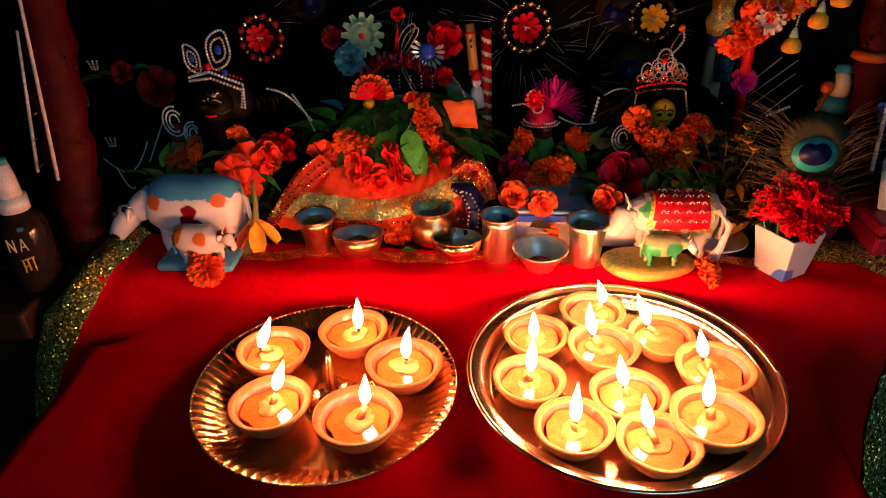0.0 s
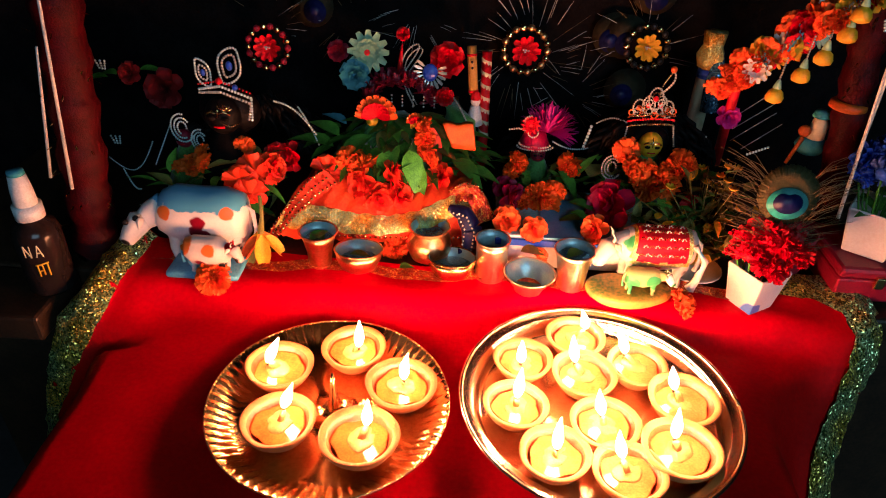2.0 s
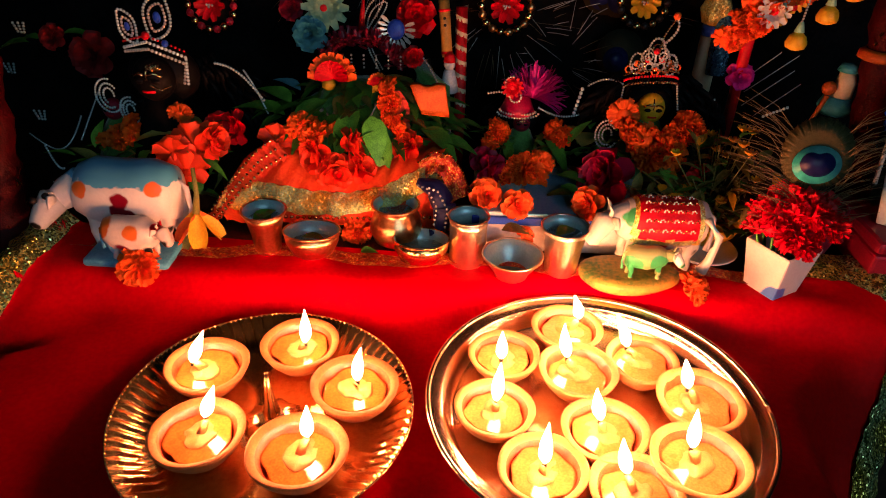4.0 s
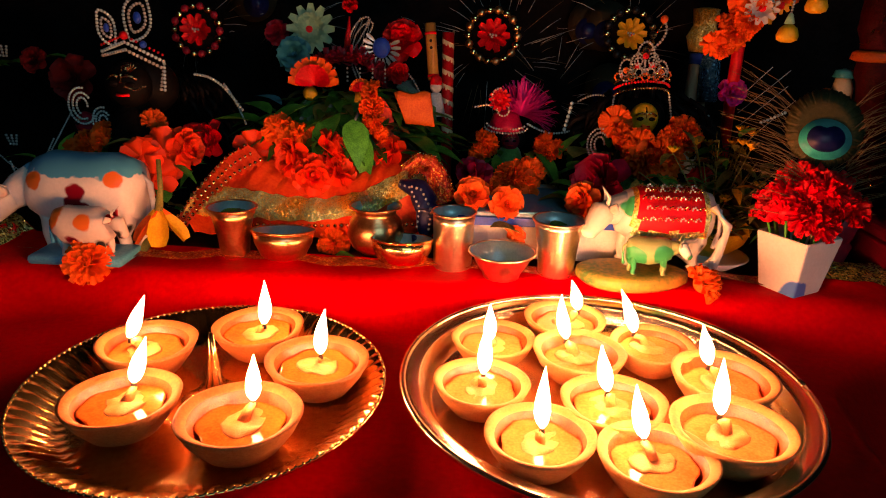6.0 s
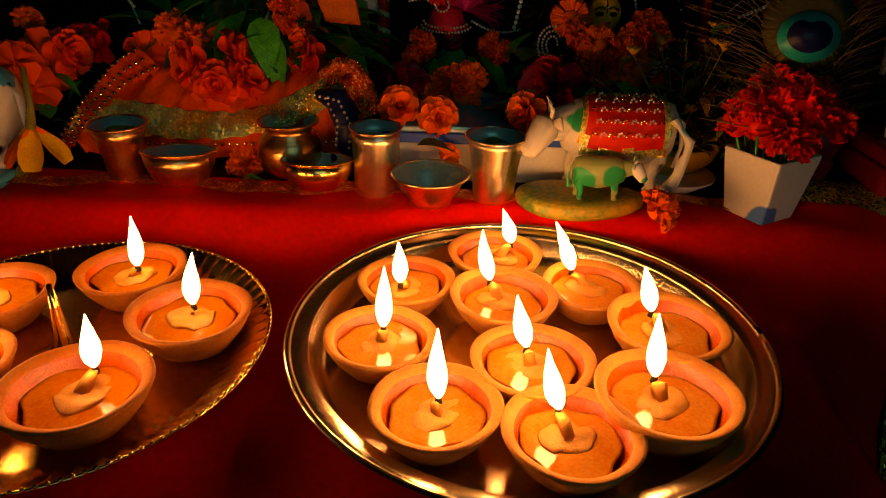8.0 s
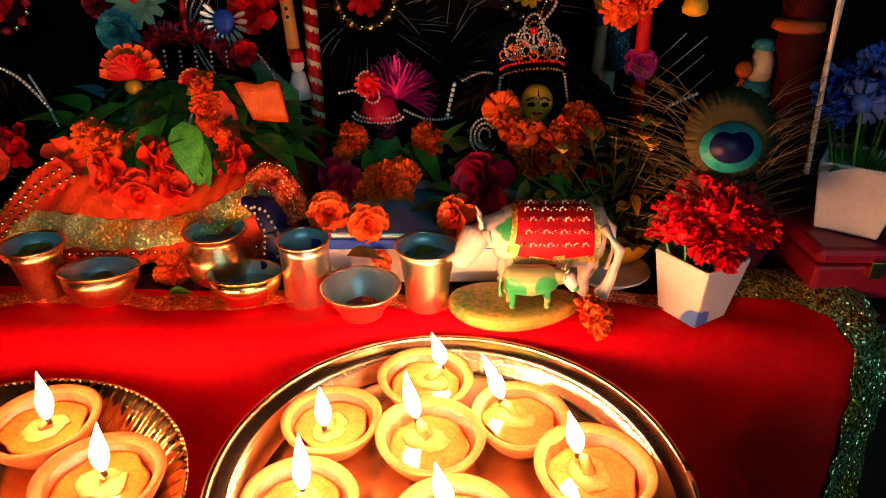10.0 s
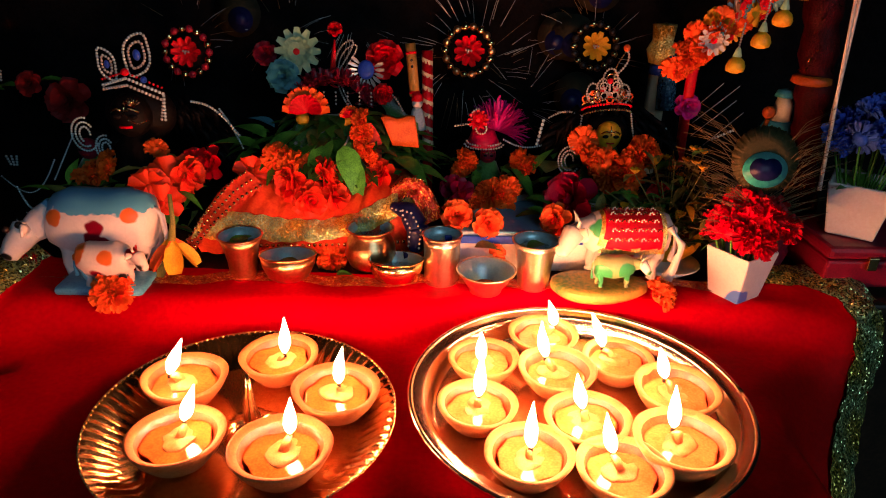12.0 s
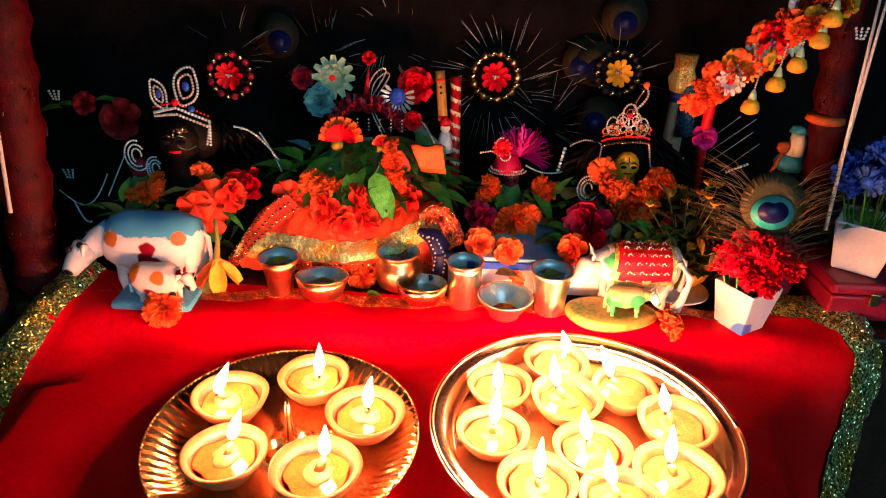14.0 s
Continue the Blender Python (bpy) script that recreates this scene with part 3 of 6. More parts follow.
def plate(name, c, r, h, material, fluted, label):
    th = empty(name, c)
    tagged(th, label, "plate")
    seg = 432 if fluted else 144
    rip = (lambda a, k: 1 + (0.018 * math.cos(a * 72) if k in (3, 4, 8, 9) else 0)) if fluted else None
    base = (0.78 if fluted else 0.87) * r
    prof = [(0.001, 0.001), (base * 0.9, 0.001), (base, 0.0015), (base + 0.3 * (r - base), 0.4 * h), (base + 0.7 * (r - base), 0.85 * h), (r * 0.985, h), (r, h + 0.0006), (r, h - 0.0012), (base + 0.72 * (r - base), 0.85 * h - 0.0012), (base + 0.3 * (r - base), 0.4 * h - 0.0014), (base, 0.0004), (0.001, 0.0002)]
    if not fluted:
        prof = [(0.001, 0.001), (base * 0.97, 0.001), (base, 0.002), (r * 0.895, 0.5 * h), (r * 0.91, 0.86 * h), (r * 0.92, 0.93 * h), (r * 0.985, h), (r, h), (r, h - 0.0012), (r * 0.92, 0.93 * h - 0.0014), (r * 0.905, 0.8 * h), (r * 0.88, 0.3 * h), (base * 0.98, 0.0003), (0.001, 0.0002)]
    prof = [(q, z + 0.0012) for q, z in prof]
    part("dish", lathe(prof, seg, ripple=rip), material, th)
    if fluted:
        bm = bmesh.new()
        bead_row(bm, [(r * 0.992 * math.cos(2 * math.pi * i / 90), r * 0.992 * math.sin(2 * math.pi * i / 90), h + 0.0014) for i in range(90)], 0.0013, step=0.0045, closed=True)
        part("beaded_rim", bm, material, th)
    else:
        ring = [(r * math.cos(2 * math.pi * i / 96), r * math.sin(2 * math.pi * i / 96), h + 0.0012) for i in range(97)]
        part("rolled_rim", loft(ring, 0.0022, 8), material, th)
    return th


plate("fluted_plate", (-0.079, 0.494, 0.003), 0.112, 0.017, M["brass"], True, "round brassy steel plate with a fluted rim")
plate("steel_plate", (0.1735, 0.519, 0.003), 0.131, 0.018, M["platesteel"], False, "wide round steel plate with a rolled rim")


def oil_lamp(c, d, flame, top, tilt=(0, 0), seed=0, group="", clay="clay"):
    rnd = random.Random(seed)
    r = d / 2
    h = 0.0225 * (d / 0.067)
    th = empty("oil_lamp", c, rnd.uniform(0, 360), *tilt)
    tagged(th, "small clay oil lamp burning with ghee and a cotton wick", "oil lamp", group)
    lip = lambda a, k: 1 + 0.015 * math.sin(2 * a + seed) + 0.008 * math.sin(5 * a + 2 * seed)
    bm = lathe([(0.002, 0.0), (r * 0.5, 0.0), (r * 0.62, h * 0.12), (r * 0.86, h * 0.6), (r * 0.97, h * 0.93), (r * 0.985, h), (r * 0.94, h * 1.02), (r * 0.8, h * 0.9), (r * 0.745, h * 0.68), (r * 0.66, h * 0.48), (r * 0.2, h * 0.3), (0.002, h * 0.3)], 40, ripple=lip)
    for i, f in enumerate(bm.faces):
        f.material_index = 1 if i >= 7 * 40 and f.calc_center_median().z > h * 0.25 else 0
    part("bowl", bm, [M[clay], M["wetclay"]], th)
    lv = h * rnd.uniform(0.62, 0.72)
    rr = r * 0.705
    part("ghee", lathe([(0.001, lv - 0.002), (rr * 0.97, lv - 0.002), (rr, lv + 0.0004), (rr * 0.93, lv), (rr * 0.5, lv + 0.0002), (0.001, lv)], 32, ripple=lambda a, k: 1 + 0.06 * math.sin(3 * a + seed) + 0.04 * math.sin(7 * a + 2 * seed)), M["ghee" if clay == "clay" else "paleghee"], th)
    inv = th.matrix_basis.inverted()
    f = inv @ Vector((*flame, c[2] + h * 1.05))
    t = inv @ Vector((top[0], top[1], top[2] + 0.004))
    heap = Vector((f.x * 0.25, f.y * 0.25, lv))
    bm = bmesh.new()
    ball(bm, heap, r * 0.34, 1.25, 0.95, 0.2, u=22, v=14)
    loft([heap + Vector((0, 0, 0.001)), heap.lerp(f, 0.5) + Vector((0, 0, 0.002)), f + Vector((0, 0, -0.002))], [0.0035, 0.003, 0.0018], 8, bm)
    for v in bm.verts:
        v.co += 0.0022 * noise.noise_vector(v.co * 160 + Vector((seed, 0, 0)))
    part("wick", bm, M["wick"], th)
    part("wick_tip", loft([f + Vector((0, 0, -0.0025)), f + Vector((0, 0, 0.002))], [0.002, 0.0012], 6), M["char"], th, "charred black wick tip")
    up = t - f
    pr = ((0.0, 0.35), (0.1, 0.75), (0.25, 1.0), (0.42, 0.95), (0.6, 0.7), (0.8, 0.36), (1.0, 0.04))
    bend = Vector((rnd.uniform(-1, 1), 0, 0)) * 0.0012
    part("flame", loft([f + up * s + bend * math.sin(math.pi * s) + Vector((0, 0, 0.0018)) for s, _ in pr], [0.0047 * q for _, q in pr], 8), M["flame"], th, "bright yellow-white flame")
    return th


LAMPS_A = [((-0.134, 0.528), 0.067, (-0.145, 0.527), (-0.131, 0.527, 0.057)), ((-0.067, 0.56), 0.066, (-0.062, 0.558), (-0.06, 0.558, 0.058)), ((-0.014, 0.514), 0.069, (-0.012, 0.516), (-0.008, 0.516, 0.058)),
           ((-0.117, 0.459), 0.068, (-0.115, 0.471), (-0.104, 0.471, 0.056)), ((-0.043, 0.447), 0.071, (-0.038, 0.457), (-0.036, 0.457, 0.056))]
LAMPS_B = [((0.159, 0.601), 0.063, (0.17, 0.61), (0.163, 0.61, 0.048)), ((0.103, 0.562), 0.061, (0.1, 0.553), (0.099, 0.553, 0.05)), ((0.162, 0.546), 0.066, (0.154, 0.557), (0.148, 0.557, 0.058)),
           ((0.217, 0.564), 0.062, (0.206, 0.576), (0.193, 0.576, 0.056)), ((0.094, 0.5), 0.062, (0.095, 0.505), (0.096, 0.505, 0.06)), ((0.174, 0.484), 0.065, (0.171, 0.49), (0.164, 0.49, 0.055)),
           ((0.252, 0.519), 0.069, (0.244, 0.527), (0.236, 0.527, 0.054)), ((0.126, 0.446), 0.064, (0.127, 0.448), (0.126, 0.448, 0.062)), ((0.236, 0.459), 0.071, (0.231, 0.467), (0.227, 0.467, 0.062)), ((0.187, 0.432), 0.065, (0.182, 0.443), (0.174, 0.443, 0.057))]
for k, (c, d, f, t) in enumerate(LAMPS_A):
    oil_lamp((*c, 0.006), d, f, t, seed=k, group="oil lamps on the fluted plate")
for k, (c, d, f, t) in enumerate(LAMPS_B):
    oil_lamp((*c, 0.006), d, f, t, seed=20 + k, group="oil lamps on the steel plate", clay="paleclay")

holder = empty("incense_holder", (-0.074, 0.492, 0.0055))
tagged(holder, "small brass incense holder with a scalloped foot", "incense holder")
part("foot", lathe([(0.001, 0), (0.02, 0), (0.022, 0.002), (0.018, 0.006), (0.009, 0.008), (0.001, 0.009)], 32, ripple=lambda a, k: 1 + 0.08 * math.cos(a * 8)), M["brass"], holder)
part("cone", lathe([(0.006, 0.008), (0.007, 0.013), (0.0045, 0.02), (0.0028, 0.036), (0.0012, 0.05)], 16), M["brass"], holder)

# ---- vessels ----


def vessel(name, c, profile, material, label, fill=None, category="vessel", green=0, seed=0, lean=0):
    """A thin-walled turned vessel from its outer profile."""
    th = empty(name, c, 0, lean)
    tagged(th, label, category)
    inner = [(max(0.0008, r - 0.0012), z + (0.0012 if i == 0 else 0)) for i, (r, z) in enumerate(profile)]
    body = [(0.0008, 0)] + list(profile) + inner[::-1] + [(0.0008, 0.0014)]
    bm = lathe(body, 40)
    for i, f in enumerate(bm.faces):
        f.material_index = 1 if i >= (len(profile) + 1) * 40 and f.calc_center_median().z > 0.001 else 0
    part("body", bm, [material, M["tin"]], th)
    r, z = profile[-1]
    part("rim", loft([(r * math.cos(2 * math.pi * i / 40), r * math.sin(2 * math.pi * i / 40), z) for i in range(41)], 0.0011, 6), material, th)
    if fill:
        fr, fz = fill
        part("water", lathe([(0.0008, fz - 0.001), (fr, fz - 0.001), (fr, fz), (0.0008, fz)], 32), M["water"], th).visible_shadow = False
    rnd = random.Random(seed)
    for _ in range(green):
        a = rnd.uniform(0, 6.28)
        bm = leaf(bmesh.new(), (-0.012 * math.cos(a), -0.012 * math.sin(a), (fill or (0, z - 0.008))[1] + 0.003), a, 0.15, 0.026, 0.016, droop=-0.1)
        part("tulsi_leaf", bm, M["leaf"], th, "dark green floating leaf")
    return th


vessel("copper_tumbler", (-0.129, 0.694, ZB), [(0.011, 0.0), (0.013, 0.003), (0.0145, 0.02), (0.018, 0.036), (0.0215, 0.046)], M["copper"], "flared copper tumbler standing on the cloth", (0.017, 0.036), "tumbler", 2, 1)
vessel("copper_bowl", (-0.083, 0.687, ZB + 0.0015), [(0.014, 0.0), (0.02, 0.004), (0.0255, 0.015), (0.0275, 0.026)], M["copper"], "small round copper bowl with a floating leaf", (0.0215, 0.014), "bowl", 2, 2, -9)
vessel("copper_pot", (-0.004, 0.72, ZB), [(0.014, 0.0), (0.022, 0.006), (0.0265, 0.018), (0.024, 0.031), (0.0185, 0.037), (0.0185, 0.041), (0.0235, 0.045)], M["copper"], "round-bellied copper water pot", (0.017, 0.036), "pot")
vessel("small_bowl", (0.024, 0.687, ZB + 0.0015), [(0.014, 0.0), (0.021, 0.003), (0.026, 0.013), (0.0275, 0.023)], M["brass"], "small shallow brass-toned bowl of water", (0.0235, 0.013), "bowl", 0, 0, -9)
vessel("steel_tumbler", (0.069, 0.694, ZB - 0.004), [(0.0165, 0.0), (0.0172, 0.002), (0.0182, 0.045), (0.0194, 0.054)], M["steel"], "straight steel tumbler of water on the cloth", (0.0172, 0.034), "tumbler")
vessel("steel_bowl", (0.112, 0.672, ZB), [(0.0155, 0.0), (0.0165, 0.004), (0.0225, 0.013), (0.0265, 0.022), (0.0285, 0.023)], M["steel"], "small empty steel bowl with a flat lip", None, "bowl")
vessel("wide_steel_tumbler", (0.16, 0.683, ZB), [(0.0145, 0.0), (0.0155, 0.002), (0.0175, 0.026), (0.0205, 0.044), (0.0225, 0.05)], M["steel"], "flared steel tumbler with a green leaf floating in it", (0.0188, 0.04), "tumbler", 1, 5)

# ---- figurines of cows ----


def cow_body(bm, c, s, face, head_drop=0.0, mi=0, fat=1.0, horns=1.0):
    """A standing cow: s is its body length, face +1 or -1 along x. Slots are chosen by the caller."""
    x, y, z = c
    f = face
    P = lambda a, b, h: (x + f * a * s, y + b * s, z + h * s)
    loft([P(-0.5, 0, 0.55), P(-0.46, 0, 0.56), P(-0.3, 0, 0.55), P(0, 0, 0.52), P(0.3, 0, 0.56), P(0.45, -0.02, 0.58), P(0.52, -0.03, 0.6)], [(q * s * (1 + fat) / 2, q * 1.15 * s * fat) for q in (0.08, 0.2, 0.26, 0.275, 0.255, 0.19, 0.07)], 20, bm, mi)
    loft([P(0.4, -0.02, 0.6), P(0.55, -0.06, 0.62 - head_drop * 0.5), P(0.66, -0.1, 0.62 - head_drop)], [(0.15 * s, 0.19 * s), (0.12 * s, 0.15 * s), (0.1 * s, 0.11 * s)], 14, bm, mi)
    loft([P(0.6, -0.08, 0.68 - head_drop), P(0.66, -0.13, 0.65 - head_drop), P(0.75, -0.2, 0.53 - head_drop), P(0.81, -0.24, 0.44 - head_drop), P(0.82, -0.25, 0.41 - head_drop)], [0.07 * s, (0.13 * s, 0.14 * s), (0.105 * s, 0.11 * s), (0.085 * s, 0.08 * s), 0.03 * s], 14, bm, mi)
    for a, b in ((0.32, -0.11), (0.36, 0.11), (-0.34, -0.11), (-0.38, 0.11)):
        loft([P(a, b, 0.5), P(a - 0.02, b, 0.3), P(a + 0.02, b, 0.16), P(a, b, 0.05), P(a + 0.02, b, 0.0)], [(0.1 * s, 0.12 * s), 0.085 * s, 0.055 * s, 0.05 * s, 0.06 * s], 10, bm, mi)
    loft([P(-0.48, 0, 0.7), P(-0.56, -0.02, 0.62), P(-0.58, -0.04, 0.4), P(-0.55, -0.05, 0.22)], [0.03 * s, 0.028 * s, 0.022 * s, 0.04 * s], 8, bm, mi)
    for b in (-0.26, 0.02):
        loft([P(0.6, b * 0.6 - 0.04, 0.7 - head_drop), P(0.57, b * 1.1 - 0.04, 0.74 - head_drop), P(0.55, b * 1.5, 0.7 - head_drop)], [(0.02 * s, 0.035 * s), (0.025 * s, 0.06 * s), 0.01 * s], 8, bm, mi)
        loft([P(0.62, b * 0.4 - 0.06, 0.74 - head_drop), P(0.63, b * 0.7 - 0.06, 0.74 + 0.09 * horns - head_drop), P(0.67, b * 0.6 - 0.06, 0.74 + 0.16 * horns - head_drop)], [0.028 * s * horns, 0.02 * s * horns, 0.006 * s * horns], 8, bm, mi)
    return P


def paint(bm, test):
    for f in bm.faces:
        k = test(f.calc_center_median(), f)
        if k is not None:
            f.material_index = k


def dense(bm, cuts=1):
    bmesh.ops.subdivide_edges(bm, edges=bm.edges, cuts=cuts, use_grid_fill=True)
    return bm


# large white cow with her calf
bm = bmesh.new()
COW = (-0.262, 0.702, ZB - 0.002)
cow_body(bm, COW, 0.104, -1, 0.16, fat=1.1, horns=0.4)
dense(bm)
for e in ((-0.336, 0.6675, 0.089), (-0.326, 0.672, 0.092)):
    ball(bm, e, 0.0035, mi=4)
bmesh.ops.smooth_vert(bm, verts=bm.verts, factor=0.4)
tagged(part("cow_figurine", bm, [M["cow"], M["cow"], M["cow"], M["cow"], M["dark"]]), "glazed white cow figurine with blue back and orange spots", "figurine")

bm = bmesh.new()
cow_body(bm, (-0.246, 0.66, ZB + 0.007), 0.05, 1, -0.02, fat=1.15)
box(bm, (-0.295, 0.648, ZB), (-0.212, 0.69, ZB + 0.009), 1, 0.004)
dense(bm, 2)
bmesh.ops.smooth_vert(bm, verts=bm.verts, factor=0.4)
tagged(part("calf_figurine", bm, [M["calf"], M["skyblue"]]), "small glazed white calf figurine under the cow", "figurine")

# small cow with a saddle blanket on an ochre base
bm = bmesh.new()
lathe([(0.001, 0), (0.9, 0), (1.0, 0.3), (0.98, 0.8), (0.9, 1.0), (0.001, 1.0)], 28, bm, 5, ripple=lambda a, k: 1 + 0.06 * math.sin(3 * a + 1))
for v in bm.verts:
    v.co = Vector((0.222 + v.co.x * 0.048, 0.672 + v.co.y * 0.028, ZB + v.co.z * 0.012))
cow_body(bm, (0.25, 0.692, ZB + 0.01), 0.083, -1, 0.06)
cow_body(bm, (0.234, 0.664, ZB + 0.012), 0.038, 1, -0.02, 3)
loft([(0.284, 0.672, 0.1), (0.296, 0.667, 0.085), (0.291, 0.664, 0.062), (0.286, 0.664, 0.05)], [0.004, 0.004, 0.004, 0.006], 8, bm)
dense(bm, 2)


def cow2_paint(p, f):
    if f.material_index == 5:
        return 5
    if 0.219 < p.x < 0.284 and p.z > 0.07 and p.y > 0.66 and f.material_index == 0:
        return 4 if p.z > 0.077 and 0.224 < p.x < 0.279 else 6
    return None


paint(bm, cow2_paint)
tagged(part("painted_cow_figurine", bm, [M["cow_b"], M["skyblue"], M["spot"], M["calf_b"], M["red"], M["ochre"], M["lace"], M["dark"]]), "small painted cow and calf figurine on an ochre base", "figurine")
bm = bmesh.new()
for i in range(8):
    for j in range(5):
        t = radians(10 + 20 * j)
        q = (0.0242, 0.0272)
        p = (0.228 + 0.0062 * i + 0.003 * (j % 2), 0.692 - q[0] * math.cos(t), ZB + 0.01 + 0.0435 + q[1] * math.sin(t))
        bead_row(bm, [(p[0] + 0.0022 * math.cos(u), p[1] - 0.001, p[2] + 0.0022 * math.sin(u)) for u in (0, 1.6, 3.2, 4.8)], 0.0009, (i + j) % 2, 0.0024)
tagged(part("saddle_sequins", bm, [M["goldbead"], M["pearl"]]), "gold and pearl sequins on the little cow's blanket", "sequins", kind="stuff")

# ---- planters ----


def square_pot(name, c, r, h, rz, material, label):
    th = empty(name, c, rz)
    tagged(th, label, "flower pot")
    bm = bmesh.new()
    rings = []
    for q, z in ((0.72, 0), (1.0, h), (0.9, h), (0.8, h * 0.6)):
        rings.append([bm.verts.new((r * q * math.cos(a * math.pi / 2), r * q * math.sin(a * math.pi / 2), z)) for a in range(4)])
    for a, b in zip(rings, rings[1:]):
        for i in range(4):
            bm.faces.new((a[i], a[(i + 1) % 4], b[(i + 1) % 4], b[i]))
    bm.faces.new(rings[0])
    bm.faces.new(rings[-1])
    bmesh.ops.bevel(bm, geom=bm.edges[:], offset=0.0016, segments=2, affect="EDGES", profile=0.5)
    part("pot", bm, material, th, smooth=False)
    return th


def bouquet(th, centre, spread, n, r, material, seed, nleaf=6):
    """Blossoms, stems and leaves as parts of a potted plant."""
    rnd = random.Random(seed)
    shared = None
    for i in range(n):
        a, q = i * 2.4, math.sqrt((i + 0.5) / n)
        p = Vector((centre[0] + spread[0] * q * math.cos(a), centre[1] + spread[1] * q * math.sin(a), centre[2] + spread[2] * (1 - q * q) + rnd.uniform(-0.006, 0.006)))
        if shared is None:
            ob = part("blossom", marigold_mesh(seed, 5), material, th)
            shared = ob.data
        else:
            ob = new("blossom", shared)
            ob.parent = th
        ob.matrix_basis = pose(*p, rnd.uniform(20, 65), rnd.uniform(-40, 40), rnd.uniform(0, 360)) @ Matrix.Diagonal((*[r * rnd.uniform(0.8, 1.15)] * 3, 1))
        part("stem", loft([(p.x * 0.2, p.y * 0.2, 0.02), (p.x * 0.6, p.y * 0.6, 0.5 * p.z), p], 0.0011, 5), M["leaf"], th)
    for i in range(nleaf):
        a = rnd.uniform(0, 6.28)
        part("leaf", leaf(bmesh.new(), (0.01 * math.cos(a), 0.01 * math.sin(a), 0.045), a, rnd.uniform(0.2, 0.9), 0.04, 0.014), M["leaf"], th)


pot = square_pot("white_flower_pot", (0.358, 0.672, ZB), 0.0335, 0.05, -104, M["litpotglaze"], "white square tapered pot of red artificial flowers")
bouquet(pot, (0.002, 0.003, 0.062), (0.028, 0.033, 0.034), 24, 0.0165, M["red"], 3, 0)
chest = empty("red_chest", (0.515, 0.738, ZB))
tagged(chest, "small glossy dark red chest beside the cloth", "box")
part("body", box(bmesh.new(), (-0.06, -0.05, 0), (0.075, 0.05, 0.03), bevel=0.003), M["maroon"], chest, smooth=False)
part("lid", box(bmesh.new(), (-0.062, -0.052, 0.0315), (0.077, 0.052, 0.045), bevel=0.005), M["maroon"], chest, smooth=False)
part("clasp", box(bmesh.new(), (-0.022, -0.056, 0.022), (-0.012, -0.0505, 0.036), bevel=0.001), M["brass"], chest, smooth=False)
pot = square_pot("blue_flower_pot", (0.497, 0.73, ZB + 0.0455), 0.043, 0.056, -80, M["white"], "white square pot of bright blue artificial flowers")
bouquet(pot, (0, 0, 0.082), (0.04, 0.045, 0.05), 17, 0.021, M["blue"], 8)

# peacock feather leaning out of the white pot
fe = empty("peacock_feather", (0.361, 0.674, 0.164), 0, 72)
tagged(fe, "peacock feather with a teal and navy eye", "feather")
part("vane", lathe([(0.001, -0.001), (0.6, -0.0008), (1.0, 0), (0.6, 0.0004), (0.001, 0.0006)], 160, ripple=lambda a, k: 0.031 * (1 + 0.02 * math.sin(a * 57) + 0.015 * math.sin(a * 31 + 1) + 0.1 * math.sin(a)) if k in (1, 2, 3) else 1), M["eye_olive"], fe)
bm = lathe([(0.001, 0.0009), (0.0205, 0.0009), (0.021, 0.0016), (0.001, 0.0022)], 32)
for v in bm.verts:
    v.co.y = v.co.y * 0.78 - 0.006
part("teal_ring", bm, M["eye_teal"], fe, "shiny teal ring")
bm = lathe([(0.001, 0.0023), (0.0145, 0.0023), (0.015, 0.003), (0.001, 0.0035)], 32, ripple=lambda a, k: 1 - 0.28 * math.exp(-((a - math.pi / 2) ** 2) / 0.12))
for v in bm.verts:
    v.co.y = v.co.y * 0.75 - 0.005
part("navy_heart", bm, M["eye_navy"], fe, "dark navy heart of the eye")
part("quill", loft([(0, -0.02, -0.002), (0.002, -0.06, -0.004), (-0.004, -0.1, -0.01)], [0.0012, 0.0014, 0.0016], 6), M["barb"], fe)
bm = bmesh.new()
rnd = random.Random(5)
for i in range(130):
    sgn = -1 if i % 2 else 1
    s = rnd.uniform(-0.075, 0.02)
    a = rnd.uniform(0.25, 0.9)
    ln = rnd.uniform(0.035, 0.07)
    p0 = Vector((0.02 * sgn * (1 if s > -0.03 else 0.1), s, -0.001))
    loft([p0, p0 + Vector((sgn * ln * 0.5 * math.cos(a), ln * 0.5 * math.sin(a), rnd.uniform(-0.006, 0.004))), p0 + Vector((sgn * ln * math.cos(a * 0.8), ln * math.sin(a * 0.8), rnd.uniform(-0.012, 0.01)))], [0.0004, 0.0003, 0.00015], 3, bm)
part("barb_fringe", bm, M["barb"], fe, "loose brown feather barbs")

# ---- throne with the central figure ----
th = empty("throne_seat", (-0.065, 0.8, ZB))
tagged(th, "low seat draped in red brocade with gold edging", "seat")
bm = box(bmesh.new(), (-0.105, -0.055, 0.0), (0.115, 0.08, 0.052), bevel=0.008)
part("base", bm, M["drape"], th)
E0 = Vector((-0.065, 0.8, ZB))
up = chain([(-0.174, 0.745, 0.084), (-0.132, 0.742, 0.080), (-0.093, 0.740, 0.075), (-0.055, 0.740, 0.074), (-0.018, 0.742, 0.083), (0.016, 0.748, 0.101), (0.039, 0.752, 0.106)], 60)
lo = chain([(-0.190, 0.728, 0.056), (-0.141, 0.726, 0.057), (-0.091, 0.724, 0.055), (-0.053, 0.724, 0.057), (-0.010, 0.728, 0.066), (0.030, 0.735, 0.084), (0.054, 0.745, 0.100)], 60)
